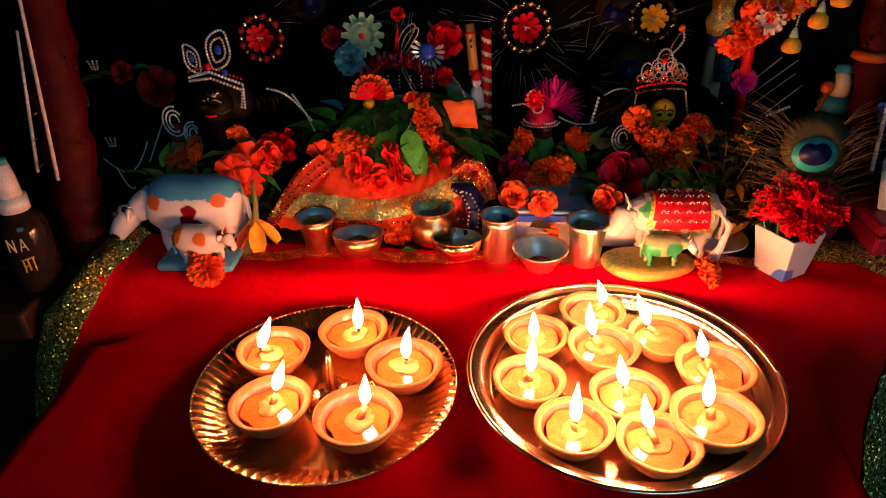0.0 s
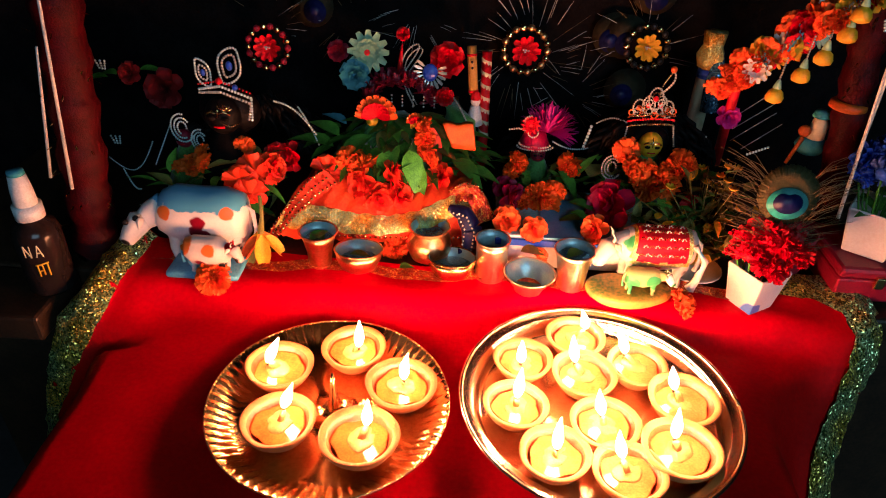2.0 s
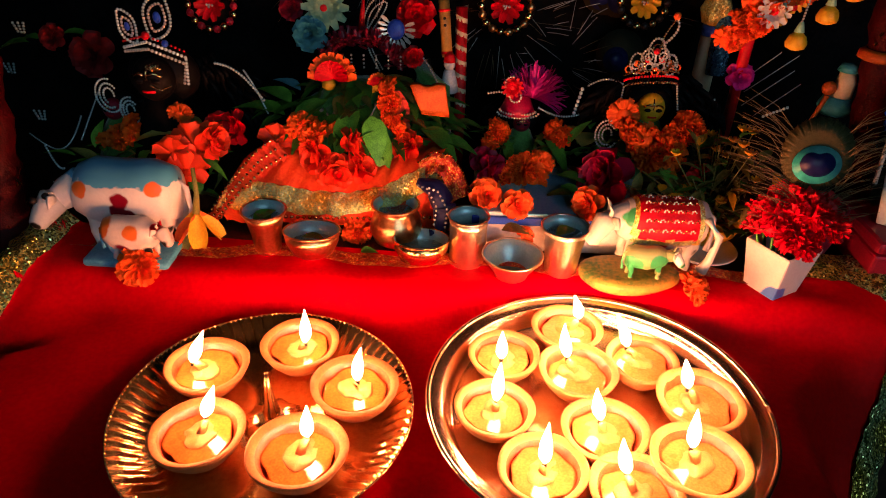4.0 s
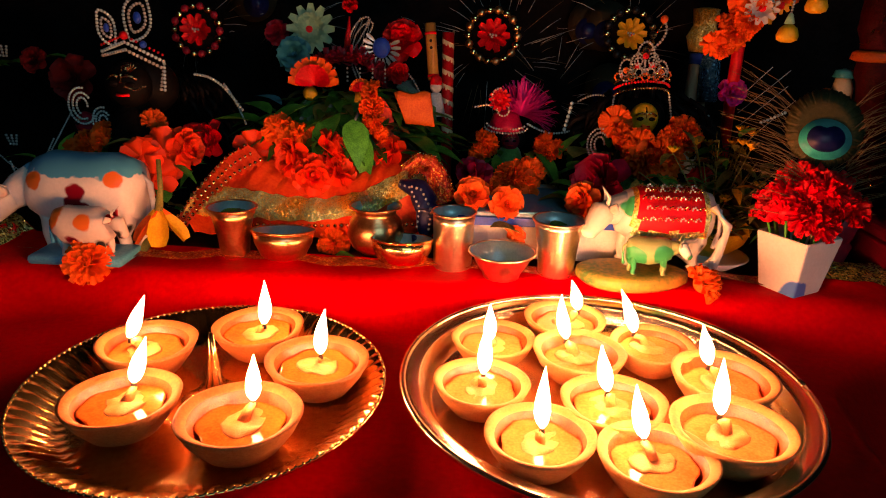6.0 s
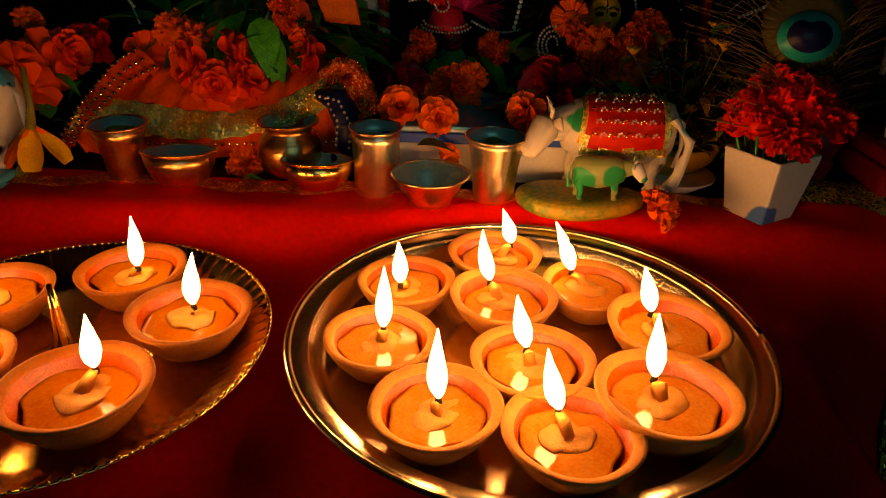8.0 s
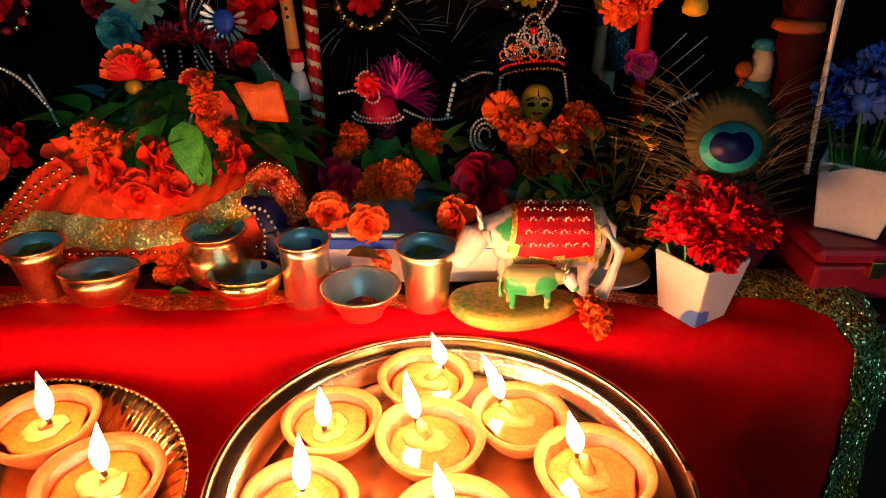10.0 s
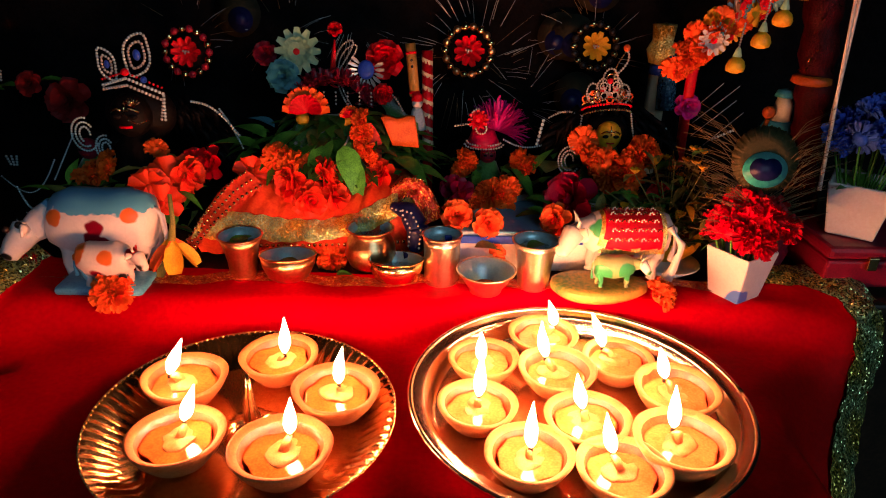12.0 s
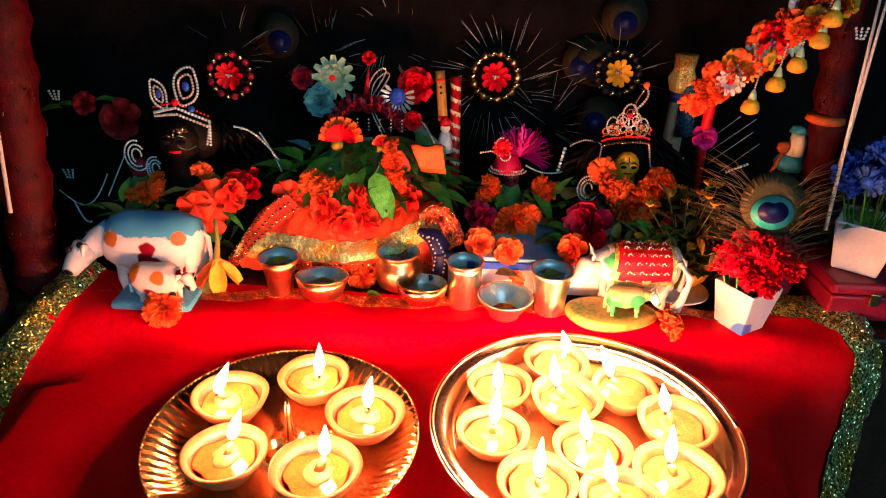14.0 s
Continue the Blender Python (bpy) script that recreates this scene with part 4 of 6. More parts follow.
back_line = chain([(-0.128, 0.800, 0.116), (-0.06, 0.805, 0.112), (0.0, 0.805, 0.112), (0.05, 0.800, 0.110)], 60)
cover = []
for i, (a, c) in enumerate(zip(up, back_line)):
    cover.append([a.lerp(c, q) - E0 + Vector((0, 0, 0.007 * math.sin(math.pi * min(1, q * 1.6)) + (0.0022 * math.sin(i * 0.55 + 5 * q) + 0.0016 * math.sin(i * 1.3 - 3 * q)) * math.sin(math.pi * min(1, q + 0.08)))) for q in [j / 10 for j in range(11)]])
part("cover", cloth_grid(bmesh.new(), cover), M["drape"], th, "orange-red draped cover")
skirt = []
for i, c in enumerate(lo):
    foot = Vector((max(-0.185, min(0.05, c.x)), 0.736, ZB + 0.004))
    skirt.append([c.lerp(foot, q) - E0 + Vector((0, 0.004 + 0.003 * math.sin(i * 0.9) * q, 0)) for q in (0, 0.25, 0.5, 0.75, 1)])
part("skirt", cloth_grid(bmesh.new(), skirt), M["drape"], th, "red hanging skirt under the edging")
part("gold_edging", cloth_grid(bmesh.new(), [[a.lerp(c, q) - E0 + Vector((0, -0.004 * math.sin(math.pi * q) + 0.0015 * math.sin(i * 0.8), 0.001 * math.sin(i * 1.3 + 4 * q))) for q in (0, 0.2, 0.4, 0.6, 0.8, 1)] for i, (a, c) in enumerate(zip(up, lo))]), M["lace"], th, "wide sagging gold brocade edging")
fo = chain([(-0.204, 0.732, 0.039), (-0.177, 0.742, 0.077), (-0.151, 0.758, 0.108), (-0.136, 0.770, 0.118)], 40)
fi = chain([(-0.191, 0.728, 0.039), (-0.166, 0.736, 0.068), (-0.139, 0.750, 0.092), (-0.116, 0.765, 0.103)], 40)
part("side_fringe", cloth_grid(bmesh.new(), [[a.lerp(c, q) - E0 + Vector((0, -0.006, 0.002 * math.sin(i * 1.9 + 3 * q))) for q in (0, 0.33, 0.66, 1)] for i, (a, c) in enumerate(zip(fo, fi))]), M["drape"], th, "red and gold beaded fringe")
bm = bmesh.new()
for q in (0.08, 0.5, 0.92):
    bead_row(bm, [a.lerp(c, q) - E0 + Vector((0, -0.0085, 0.0025)) for a, c in zip(fo, fi)], 0.002, 0, 0.0055)
bead_row(bm, [(-0.085 + 0.19 * s / 20, -0.069, 0.018 + 0.008 * (s / 20) ** 2) for s in range(21)], 0.0022, 0, 0.0062)
tagged(part("bead_trim", bm, M["goldbead"], th, "gold bead trim"), kind="stuff")
arch_o = chain([(0.016, 0.752, 0.106), (0.032, 0.75, 0.119), (0.049, 0.747, 0.117), (0.06, 0.744, 0.103), (0.07, 0.74, 0.08)], 30)
arch_i = chain([(0.02, 0.742, 0.089), (0.033, 0.738, 0.104), (0.041, 0.734, 0.1), (0.045, 0.732, 0.084), (0.047, 0.73, 0.072)], 30)
part("side_drape", cloth_grid(bmesh.new(), [[a.lerp(c, q) - E0 + Vector((0, -0.003 * math.sin(9 * q), 0.0012 * math.sin(i * 1.1 + 6 * q))) for q in [j / 8 for j in range(9)]] for i, (a, c) in enumerate(zip(arch_o, arch_i))]), M["brocade"], th, "pleated orange and gold end of the drape")
bm = bmesh.new()
bead_row(bm, [a - E0 + Vector((0, -0.002, 0.001)) for a in arch_o], 0.0012, 0, 0.0032)
bead_row(bm, [a - E0 + Vector((0, -0.004, 0.001)) for a in arch_i], 0.0012, 0, 0.0032)
part("drape_piping", bm, M["goldbead"], th, "gold piping")
back_top, back_low = chain([(0.003, 0.8, 0.168), (0.039, 0.8, 0.169)], 12), chain([(0.015, 0.8, 0.138), (0.044, 0.8, 0.136)], 12)
bm = bmesh.new()
sheets = [[bm.verts.new(p - E0 + Vector((0, dy, 0))) for p in (back_low[k].lerp(back_top[k], q) + Vector((0, 0, 0.0015 * math.sin(k * 0.8) * q)) for q in (0, 0.25, 0.5, 0.75, 1))] for dy in (0, 0.008) for k in range(13)]
for k in range(26):
    if k % 13 == 12:
        continue
    for q in range(4):
        bm.faces.new((sheets[k][q], sheets[k + 1][q], sheets[k + 1][q + 1], sheets[k][q + 1]))
for k in range(12):
    for q in (0, 4):
        bm.faces.new((sheets[k][q], sheets[k + 1][q], sheets[k + 14][q], sheets[k + 13][q]))
for k in (0, 12):
    for q in range(4):
        bm.faces.new((sheets[k][q], sheets[k][q + 1], sheets[k + 13][q + 1], sheets[k + 13][q]))
part("backrest", bm, M["orange"], th, "orange padded backrest")

bm = bmesh.new()
lathe([(0.001, 0), (0.085, 0.0), (0.082, 0.018), (0.066, 0.042), (0.045, 0.064), (0.022, 0.08), (0.001, 0.084)], 56, bm, 0, (-0.058, 0.842, 0.076), ripple=lambda a, k: 1 + 0.1 * math.sin(7 * a + k) + 0.05 * math.sin(12 * a))
ball(bm, (-0.083, 0.812, 0.163), 0.0075, mi=1, u=12, v=10)
ball(bm, (-0.037, 0.815, 0.16), 0.007, mi=1, u=12, v=10)
for sx in (-0.083, -0.037):
    loft([(sx, 0.82, 0.12), (sx, 0.818, 0.14), (sx, 0.815, 0.157)], [0.02, 0.016, 0.006], 12, bm, 0)
loft([(-0.085, 0.797, 0.125), (-0.07, 0.793, 0.142), (-0.058, 0.797, 0.155)], [0.003, 0.0028, 0.002], 6, bm, 2)
loft([(-0.09, 0.797, 0.14), (-0.08, 0.793, 0.132), (-0.072, 0.795, 0.127)], [0.003, 0.0028, 0.002], 6, bm, 2)
loft([(-0.045, 0.8, 0.146), (-0.038, 0.797, 0.135), (-0.032, 0.8, 0.148)], [0.002, 0.002, 0.002], 6, bm, 2)
tagged(part("seated_idol", bm, [M["velvet"], M["yellow"], M["pearl"]]), "pair of small idols in one green velvet dress", "statue")
for c, r in (((-0.075, 0.800, 0.174), 0.026), ((-0.029, 0.800, 0.169), 0.012)):
    bm = bmesh.new()
    for k in range(2):
        for i in range(9):
            petal(bm, turn(radians(5 + 170 * i / 8), radians(10 + 18 * k)), r * (1 - 0.2 * k), r * 0.4, 0.3, 0.1, mi=k)
    bead_row(bm, [(r * 0.9 * math.cos(radians(a)), r * 0.9 * math.sin(radians(a)), 0.002) for a in range(0, 181, 8)], 0.0014, 2)
    ob = part("fan_crown", bm, [M["marigold"], M["red"], M["goldbead"]])
    ob.matrix_basis = pose(*c, 78)
    tagged(ob, "orange fan-shaped paper crown with gold beads", "crown")
# maroon bush and hanging pearls behind
bm = bmesh.new()
rnd = random.Random(9)
for i in range(420):
    a, b = rnd.uniform(0, 3.14), rnd.uniform(-0.9, 0.9)
    d = Vector((math.cos(a), 0.45 * b, math.sin(a) * 0.75))
    p = Vector((-0.055, 0.870, 0.165)) + d * 0.045 * rnd.uniform(0.75, 1)
    petal(bm, turn(rnd.uniform(0, 6.28), rnd.uniform(-0.5, 1.4), p), 0.011, 0.006, 0.3, 0.2, nu=2)
tagged(part("maroon_wig", bm, M["maroon"]), "bushy dark maroon headdress behind the idols", "headdress", kind="stuff")
bm = bmesh.new()
for i in range(5):
    x, y, z = (-0.062, 0.835, 0.187)
    bead_row(bm, [(x + 0.013 * i, y, z), (x + 0.013 * i, y, z - 0.015)], 0.0013, 0, 0.0042)
tagged(part("pearl_fringe", bm, M["pearl"]), "short strings of white pearls", "beads")
bm = bmesh.new()
rows = []
for i in range(13):
    s = i / 12
    x, y, z = (-0.014, 0.800, 0.162)
    rows.append([Vector((x + 0.022 * s + 0.01 * j * (0.6 + s) + 0.004 * math.sin(s * 9), y - 0.01 * s + 0.003 * math.sin(j * 2), z - 0.08 * s)) for j in (-1, -0.3, 0.3, 1)])
tagged(part("red_scarf", cloth_grid(bm, rows), M["rose"]), "narrow red scarf hanging over the seat", "scarf")
bm = bmesh.new()
loft([(0.025, 0.860, 0.092), (0.020, 0.870, 0.141), (0.008, 0.880, 0.169)], [0.02, 0.022, 0.012], 14, bm)
tagged(part("green_drape", bm, M["velvet"]), "dark green velvet drape beside the idols", "drape")

# ---- white and blue stool with two idols ----
th = empty("low_stool", (0.155, 0.765, ZB))
tagged(th, "low white stool with a blue painted edge", "stool")
part("body", box(bmesh.new(), (-0.078, -0.05, 0.0), (0.088, 0.06, 0.036), bevel=0.003), M["white"], th, smooth=False)
part("top", box(bmesh.new(), (-0.082, -0.054, 0.0362), (0.092, 0.06, 0.046), bevel=0.002), M["printcloth"], th, "white and pale blue printed cloth top", smooth=False)
part("blue_band", box(bmesh.new(), (-0.083, -0.0575, 0.034), (0.093, -0.0545, 0.0425), bevel=0.001), M["cobalt"], th, "cobalt blue stripe along the edge", smooth=False)
part("runner", box(bmesh.new(), (-0.03, -0.06, 0.0465), (0.06, 0.03, 0.049), bevel=0.001), M["skyblue"], th, "pale blue cloth on top", smooth=False)
# saucer of white paper beside the little cow
bm = lathe([(0.001, 0), (0.02, 0.002), (0.034, 0.012), (0.033, 0.013), (0.018, 0.004), (0.001, 0.003)], 24, centre=(0.305, 0.72, ZB))
tagged(part("white_saucer", bm, M["white"]), "white saucer behind the painted cow", "saucer")


def idol(name, c, h, w, dress, face, label, face_w=0.013):
    """A plain standing figure, one mesh: dress, head, hair."""
    bm = bmesh.new()
    x, y, z = c
    lathe([(0.001, 0), (w, 0), (w * 0.92, h * 0.25), (w * 0.6, h * 0.5), (w * 0.5, h * 0.62), (w * 0.3, h * 0.72), (0.001, h * 0.75)], 20, bm, 0, c, ripple=lambda a, k: 1 + 0.06 * math.sin(8 * a))
    ball(bm, (x, y - w * 0.2, z + h * 0.82), face_w, 1.0, 0.85, 1.1, mi=1, u=20, v=16)
    ball(bm, (x, y + w * 0.35, z + h * 0.8), face_w * 1.45, 1.25, 0.7, 1.0, mi=2, u=16, v=12)
    fc = Vector((x, y - w * 0.2, z + h * 0.82))
    for sx in (-1, 1):
        ball(bm, fc + Vector((sx * face_w * 0.38, -face_w * 0.78, 0.1 * face_w)), face_w * 0.2, 1.3, 0.5, 0.7, mi=2, u=8, v=6)
        loft([fc + Vector((sx * face_w * q, -face_w * (0.88 - 0.25 * q), face_w * (0.35 + 0.15 * math.sin(q * 5)))) for q in (0.1, 0.3, 0.5, 0.7)], face_w * 0.07, 5, bm, 3)
    loft([fc + Vector((0, -face_w * d, face_w * q)) for q, d in ((0.15, 0.87), (0.5, 0.76), (0.85, 0.5))], [face_w * 0.06, face_w * 0.09, face_w * 0.05], 5, bm, 3)
    loft([fc + Vector((face_w * q, -face_w * 0.8, -face_w * (0.42 - 0.3 * q * q))) for q in (-0.3, 0, 0.3)], face_w * 0.07, 5, bm, 4)
    return tagged(part(name, bm, [dress, face, M["hair"], M["goldbead"], M["red"]]), label, "statue")


x, y, z = (0.254, 0.825, 0.142)
idol("standing_idol", (x, y, 0.075), 0.09, 0.03, M["velvet"], M["yellow"], "small dressed idol with a yellow painted face", 0.0145)
x, y, z = (0.123, 0.845, 0.109)
idol("dark_idol", (x, y, 0.075), 0.052, 0.022, M["velvet"], M["maroon"], "small dark-faced idol with a feathered hat", 0.0095)
x, y, z = (-0.257, 0.800, 0.168)
idol("black_idol", (x, y, ZB), (z - ZB) / 0.82, 0.045, M["black"], M["hair"], "tall black idol wearing a crystal crown", 0.021)
x, y, z = (-0.320, 0.820, 0.115)
idol("left_idol", (x, y, ZB), 0.115, 0.035, M["velvet"], M["maroon"], "small dressed idol beside the tall black one", 0.011)


def wig(name, c, rx, rz, label, seed):
    bm = bmesh.new()
    rnd = random.Random(seed)
    for i in range(160):
        a = rnd.uniform(-0.3, 3.4)
        q = rnd.uniform(0.5, 1)
        p = Vector((c[0] + rx * q * math.cos(a), c[1] + rnd.uniform(-0.012, 0.02), c[2] + rz * q * math.sin(a)))
        e = p + Vector((rnd.uniform(-0.01, 0.01) + 0.02 * math.cos(a), rnd.uniform(-0.005, 0.005), -0.025))
        loft([p, p.lerp(e, 0.5) + Vector((0.006 * math.cos(a), -0.003, 0.004)), e], [0.0035, 0.003, 0.001], 5, bm)
    return tagged(part(name, bm, M["hair"]), label, "wig", kind="stuff")


wig("black_wig", (0.262, 0.850, 0.136), 0.062, 0.045, "black wavy hair around the yellow-faced idol", 1)
wig("black_wig", (-0.231, 0.850, 0.115), 0.075, 0.06, "black wavy hair of the tall idol", 2)
wig("black_wig", (0.127, 0.880, 0.112), 0.03, 0.02, "black hair of the small dark idol", 3)

# ---- crowns and jewellery ----


def tiara(name, c, w, h, base, top, label, lean=0.0):
    """An openwork crown of beads with a tall plume."""
    bm = bmesh.new()
    x = w / 2
    for k, zz in enumerate((0.0, h * 0.09, h * 0.17)):
        bead_row(bm, [(x * math.sin(a), -x * 0.5 * math.cos(a), zz + 0.12 * h * math.cos(a)) for a in [radians(-85 + 170 * i / 24) for i in range(25)]], 0.0014, base if k != 1 else 2)
    for sx, rr, zc in ((-0.62, 0.24, 0.36), (0.62, 0.24, 0.32), (-0.25, 0.26, 0.42), (0.25, 0.26, 0.42), (0.0, 0.3, 0.55)):
        cc = (x * sx, -x * 0.42 * (1 - abs(sx)), h * zc)
        bead_row(bm, arc(cc, x * rr, h * rr * 0.62, 0, 360, 24), 0.0013, top)
        ball(bm, cc, 0.0032, mi=2 if abs(sx) < 0.5 else 3, u=8, v=6)
    for k in range(9):
        sx = -0.88 + 0.22 * k
        bead_row(bm, arc((x * sx, -x * 0.45 * (1 - abs(sx)) - 0.001, h * (0.27 + 0.06 * (k % 2))), x * 0.13, h * 0.05, 0, 360, 12), 0.0011, 1 if k % 2 else 3)
    for k in range(5):
        sx = -0.5 + 0.25 * k
        bead_row(bm, arc((x * sx, -x * 0.4, h * (0.6 - 0.12 * abs(k - 2))), x * 0.14, h * 0.055, 0, 360, 12), 0.0011, 1 if k % 2 else 0)
    plume = [(x * (0.15 + 0.55 * math.sin(s * 2.2)), -x * 0.3, h * (0.6 + 0.4 * s)) for s in [i / 14 for i in range(15)]]
    bead_row(bm, plume, 0.0015, top)
    bead_row(bm, [(p[0] - x * 0.35 * math.sin(math.pi * i / 14), p[1], p[2]) for i, p in enumerate(plume)], 0.0013, base)
    ball(bm, (plume[-1][0], plume[-1][1], h * 1.02), 0.0038, mi=3, u=8, v=6)
    for sx in (-1, 1):
        bead_row(bm, [(sx * x, -0.002, 0), (sx * x * 1.12, -0.004, -h * 0.35)], 0.0013, 1)
    ob = part(name, bm, [M["goldbead"], M["pearl"], M["red"], M["peach"]])
    ob.matrix_basis = pose(*c, 0, lean, 0)
    return tagged(ob, label, "crown")


tiara("bead_tiara", (0.249, 0.820, 0.172), 0.054, 0.07, 0, 1, "openwork crown of gold and pearl beads", -4)
# crystal crown of the tall idol: a band, a leaf-shaped plume and a curl
cx, cy, cz = (-0.250, 0.790, 0.193)
bm = bmesh.new()
for k in range(2):
    bead_row(bm, [(-0.03, 0, -0.004 * k + 0.006), (0.0, -0.014, 0.016 - 0.007 * k), (0.03, 0, -0.002 - 0.007 * k)], 0.0018, k)
    bead_row(bm, [(0.03, 0, -0.004), (0.024 + 0.004 * k, 0, -0.03)], 0.0017, 1 - k)
for q, mi in ((1.0, 0), (0.62, 1)):
    bead_row(bm, [(0.012 + q * (0.013 * math.sin(a) - 0.006 * math.cos(a) ** 3), -0.008, 0.038 - q * 0.021 * math.cos(a)) for a in [2 * math.pi * i / 26 for i in range(27)]], 0.0016, mi)
ball(bm, (0.012, -0.008, 0.038), 0.005, 0.8, 0.5, 1.1, mi=2)
for q, mi in ((1.0, 0), (0.55, 1)):
    bead_row(bm, [(-0.02 + q * (0.0085 * math.sin(a) + 0.005 * math.cos(a) ** 3), -0.006, 0.028 - q * 0.016 * math.cos(a)) for a in [2 * math.pi * i / 22 for i in range(23)]], 0.0015, mi)
bead_row(bm, [(-0.03, 0, 0.012), (0.0, -0.014, 0.022), (0.03, 0, 0.004)], 0.0013, 3, 0.0042)
ball(bm, (-0.02, -0.006, 0.028), 0.0035, 0.8, 0.5, 1.2, mi=2)
ball(bm, (0.0, -0.014, 0.022), 0.004, mi=3)
ball(bm, (0.016, -0.01, 0.014), 0.0035, mi=2)
ob = part("bead_tiara", bm, [M["gem"], M["pearl"], M["cobalt"], M["red"]])
ob.matrix_basis = pose(cx, cy, cz)
tagged(ob, "clear bead crown with a leaf-shaped plume", "crown")
bm = bmesh.new()
x, y, z = (-0.243, 0.765, 0.183)
for i in range(7):
    a = radians(30 + 20 * i)
    loft([(x, y, z), (x + 0.009 * math.cos(a), y - 0.001, z + 0.009 * math.sin(a))], [0.0008, 0.0005], 5, bm)
bead_row(bm, [(x - 0.006, y, z - 0.014), (x + 0.004, y - 0.002, z - 0.017), (x + 0.014, y, z - 0.013)], 0.0011)
tagged(part("forehead_ornament", bm, M["goldbead"]), "gold forehead ornament on the black idol", "ornament")
for nm, c, w, n, mt in (("jewel_curl", (-0.314, 0.800, 0.144), 0.014, 3, "gem"), ("jewel_curl", (-0.294, 0.800, 0.129), 0.011, 3, "gem"), ("jewel_curl", (0.209, 0.800, 0.125), 0.012, 3, "pearl")):
    bm = bmesh.new()
    for k in range(n):
        bead_row(bm, [(c[0] + w * (0.4 + 0.3 * k) * math.cos(a), c[1], c[2] + w * (0.6 + 0.35 * k) * math.sin(a)) for a in [radians(40 * k + 12 * i) for i in range(22)]], 0.0013)
    tagged(part(nm, bm, M[mt]), "small curl of glittering beads", "jewellery", "bead curls")
for a, b, sag, mt, r in (((-0.203, 0.820, 0.177), (-0.148, 0.800, 0.144), -0.01, "gem", 0.0016), ((-0.177, 0.830, 0.167), (-0.146, 0.800, 0.130), -0.004, "gem", 0.0013), ((0.140, 0.840, 0.136), (0.187, 0.840, 0.131), 0.006, "gem", 0.0013), ((0.184, 0.840, 0.159), (0.178, 0.840, 0.129), 0.0, "gem", 0.0022), ((0.192, 0.850, 0.160), (0.228, 0.850, 0.163), -0.006, "pearl", 0.0013), ((0.286, 0.850, 0.157), (0.330, 0.850, 0.150), 0.004, "gem", 0.0014), ((-0.427, 0.820, 0.088), (-0.380, 0.850, 0.101), 0.03, "gem", 0.0011), ((-0.400, 0.800, 0.083), (-0.372, 0.780, 0.067), 0.01, "gem", 0.0014), ((-0.342, 0.830, 0.136), (-0.357, 0.800, 0.092), 0.0, "gem", 0.001), ((-0.003, 0.850, 0.188), (0.032, 0.850, 0.148), -0.012, "pearl", 0.0014), ((0.363, 0.800, 0.152), (0.386, 0.800, 0.163), 0.0, "gem", 0.0016)):
    bm = bmesh.new()
    pts = [Vector(a).lerp(Vector(b), i / 14) - Vector((0, 0, sag * math.sin(math.pi * i / 14))) for i in range(15)]
    bead_row(bm, pts, r)
    tagged(part("bead_string", bm, M[mt]), "string of glittering clear beads", "beads", "bead strings")

# pink feather hat of the small idol
x, y, z = (0.129, 0.850, 0.155)
bm = bmesh.new()
rnd = random.Random(4)
for i in range(420):
    a = rnd.uniform(-0.2, 2.9)
    p = Vector((x + 0.004, y, z - 0.012))
    d = Vector((math.cos(a) * 0.9 + 0.2, rnd.uniform(-0.5, 0.5), math.sin(a)))
    petal(bm, turn(math.atan2(d.y, d.x), math.asin(max(-1, min(1, d.z / d.length))), p), rnd.uniform(0.015, 0.038), 0.0028, 0.2, rnd.uniform(-0.5, 0.5), nu=3)
hat = empty("feather_hat", (0, 0, 0))
tagged(hat, "magenta feather hat edged with pearls", "hat")
part("feather_tuft", bm, M["pink"], hat)
bm = lathe([(0.001, 0), (0.02, 0.0), (0.017, 0.006), (0.013, 0.016), (0.001, 0.02)], 20, centre=(x - 0.012, y - 0.004, z - 0.026))
part("cap", bm, M["magenta"], hat)
bm = bmesh.new()
bead_row(bm, arc((x - 0.012, y - 0.02, z - 0.022), 0.022, 0.006, 180, 360), 0.0014, 0)
bead_row(bm, arc((x - 0.012, y - 0.021, z - 0.018), 0.02, 0.006, 180, 360), 0.0014, 0)
bead_row(bm, [(x - 0.045, y - 0.018, z - 0.002), (x - 0.032, y - 0.02, z + 0.001), (x - 0.018, y - 0.021, z - 0.006)], 0.0014, 0)
bead_row(bm, arc((x - 0.016, y - 0.021, z - 0.004), 0.006, 0.006, 0, 360), 0.0013, 0)
bead_row(bm, arc((x - 0.02, y - 0.021, z + 0.01), 0.008, 0.008, 90, 270), 0.0013, 0)
part("pearl_edging", bm, M["pearl"], hat, "white pearl edging")
flower("daisy", "hat_flower", (x - 0.02, y - 0.02, z + 0.006), 0.012, 80, 0, 0, "red", "small red cloth flower on the hat")

# ---- flowers laid round the idols ----
LM, LR = "ruffled orange marigold head laid among the idols", "soft coral-red rose laid on the seat"
rnd = random.Random(21)


def marigolds(entries):
    for c, r in entries:
        flower("marigold", "marigold", c, r, rnd.uniform(45, 85), rnd.uniform(-25, 25), rnd.uniform(0, 360), "marigold", LM, group="marigolds round the idols")


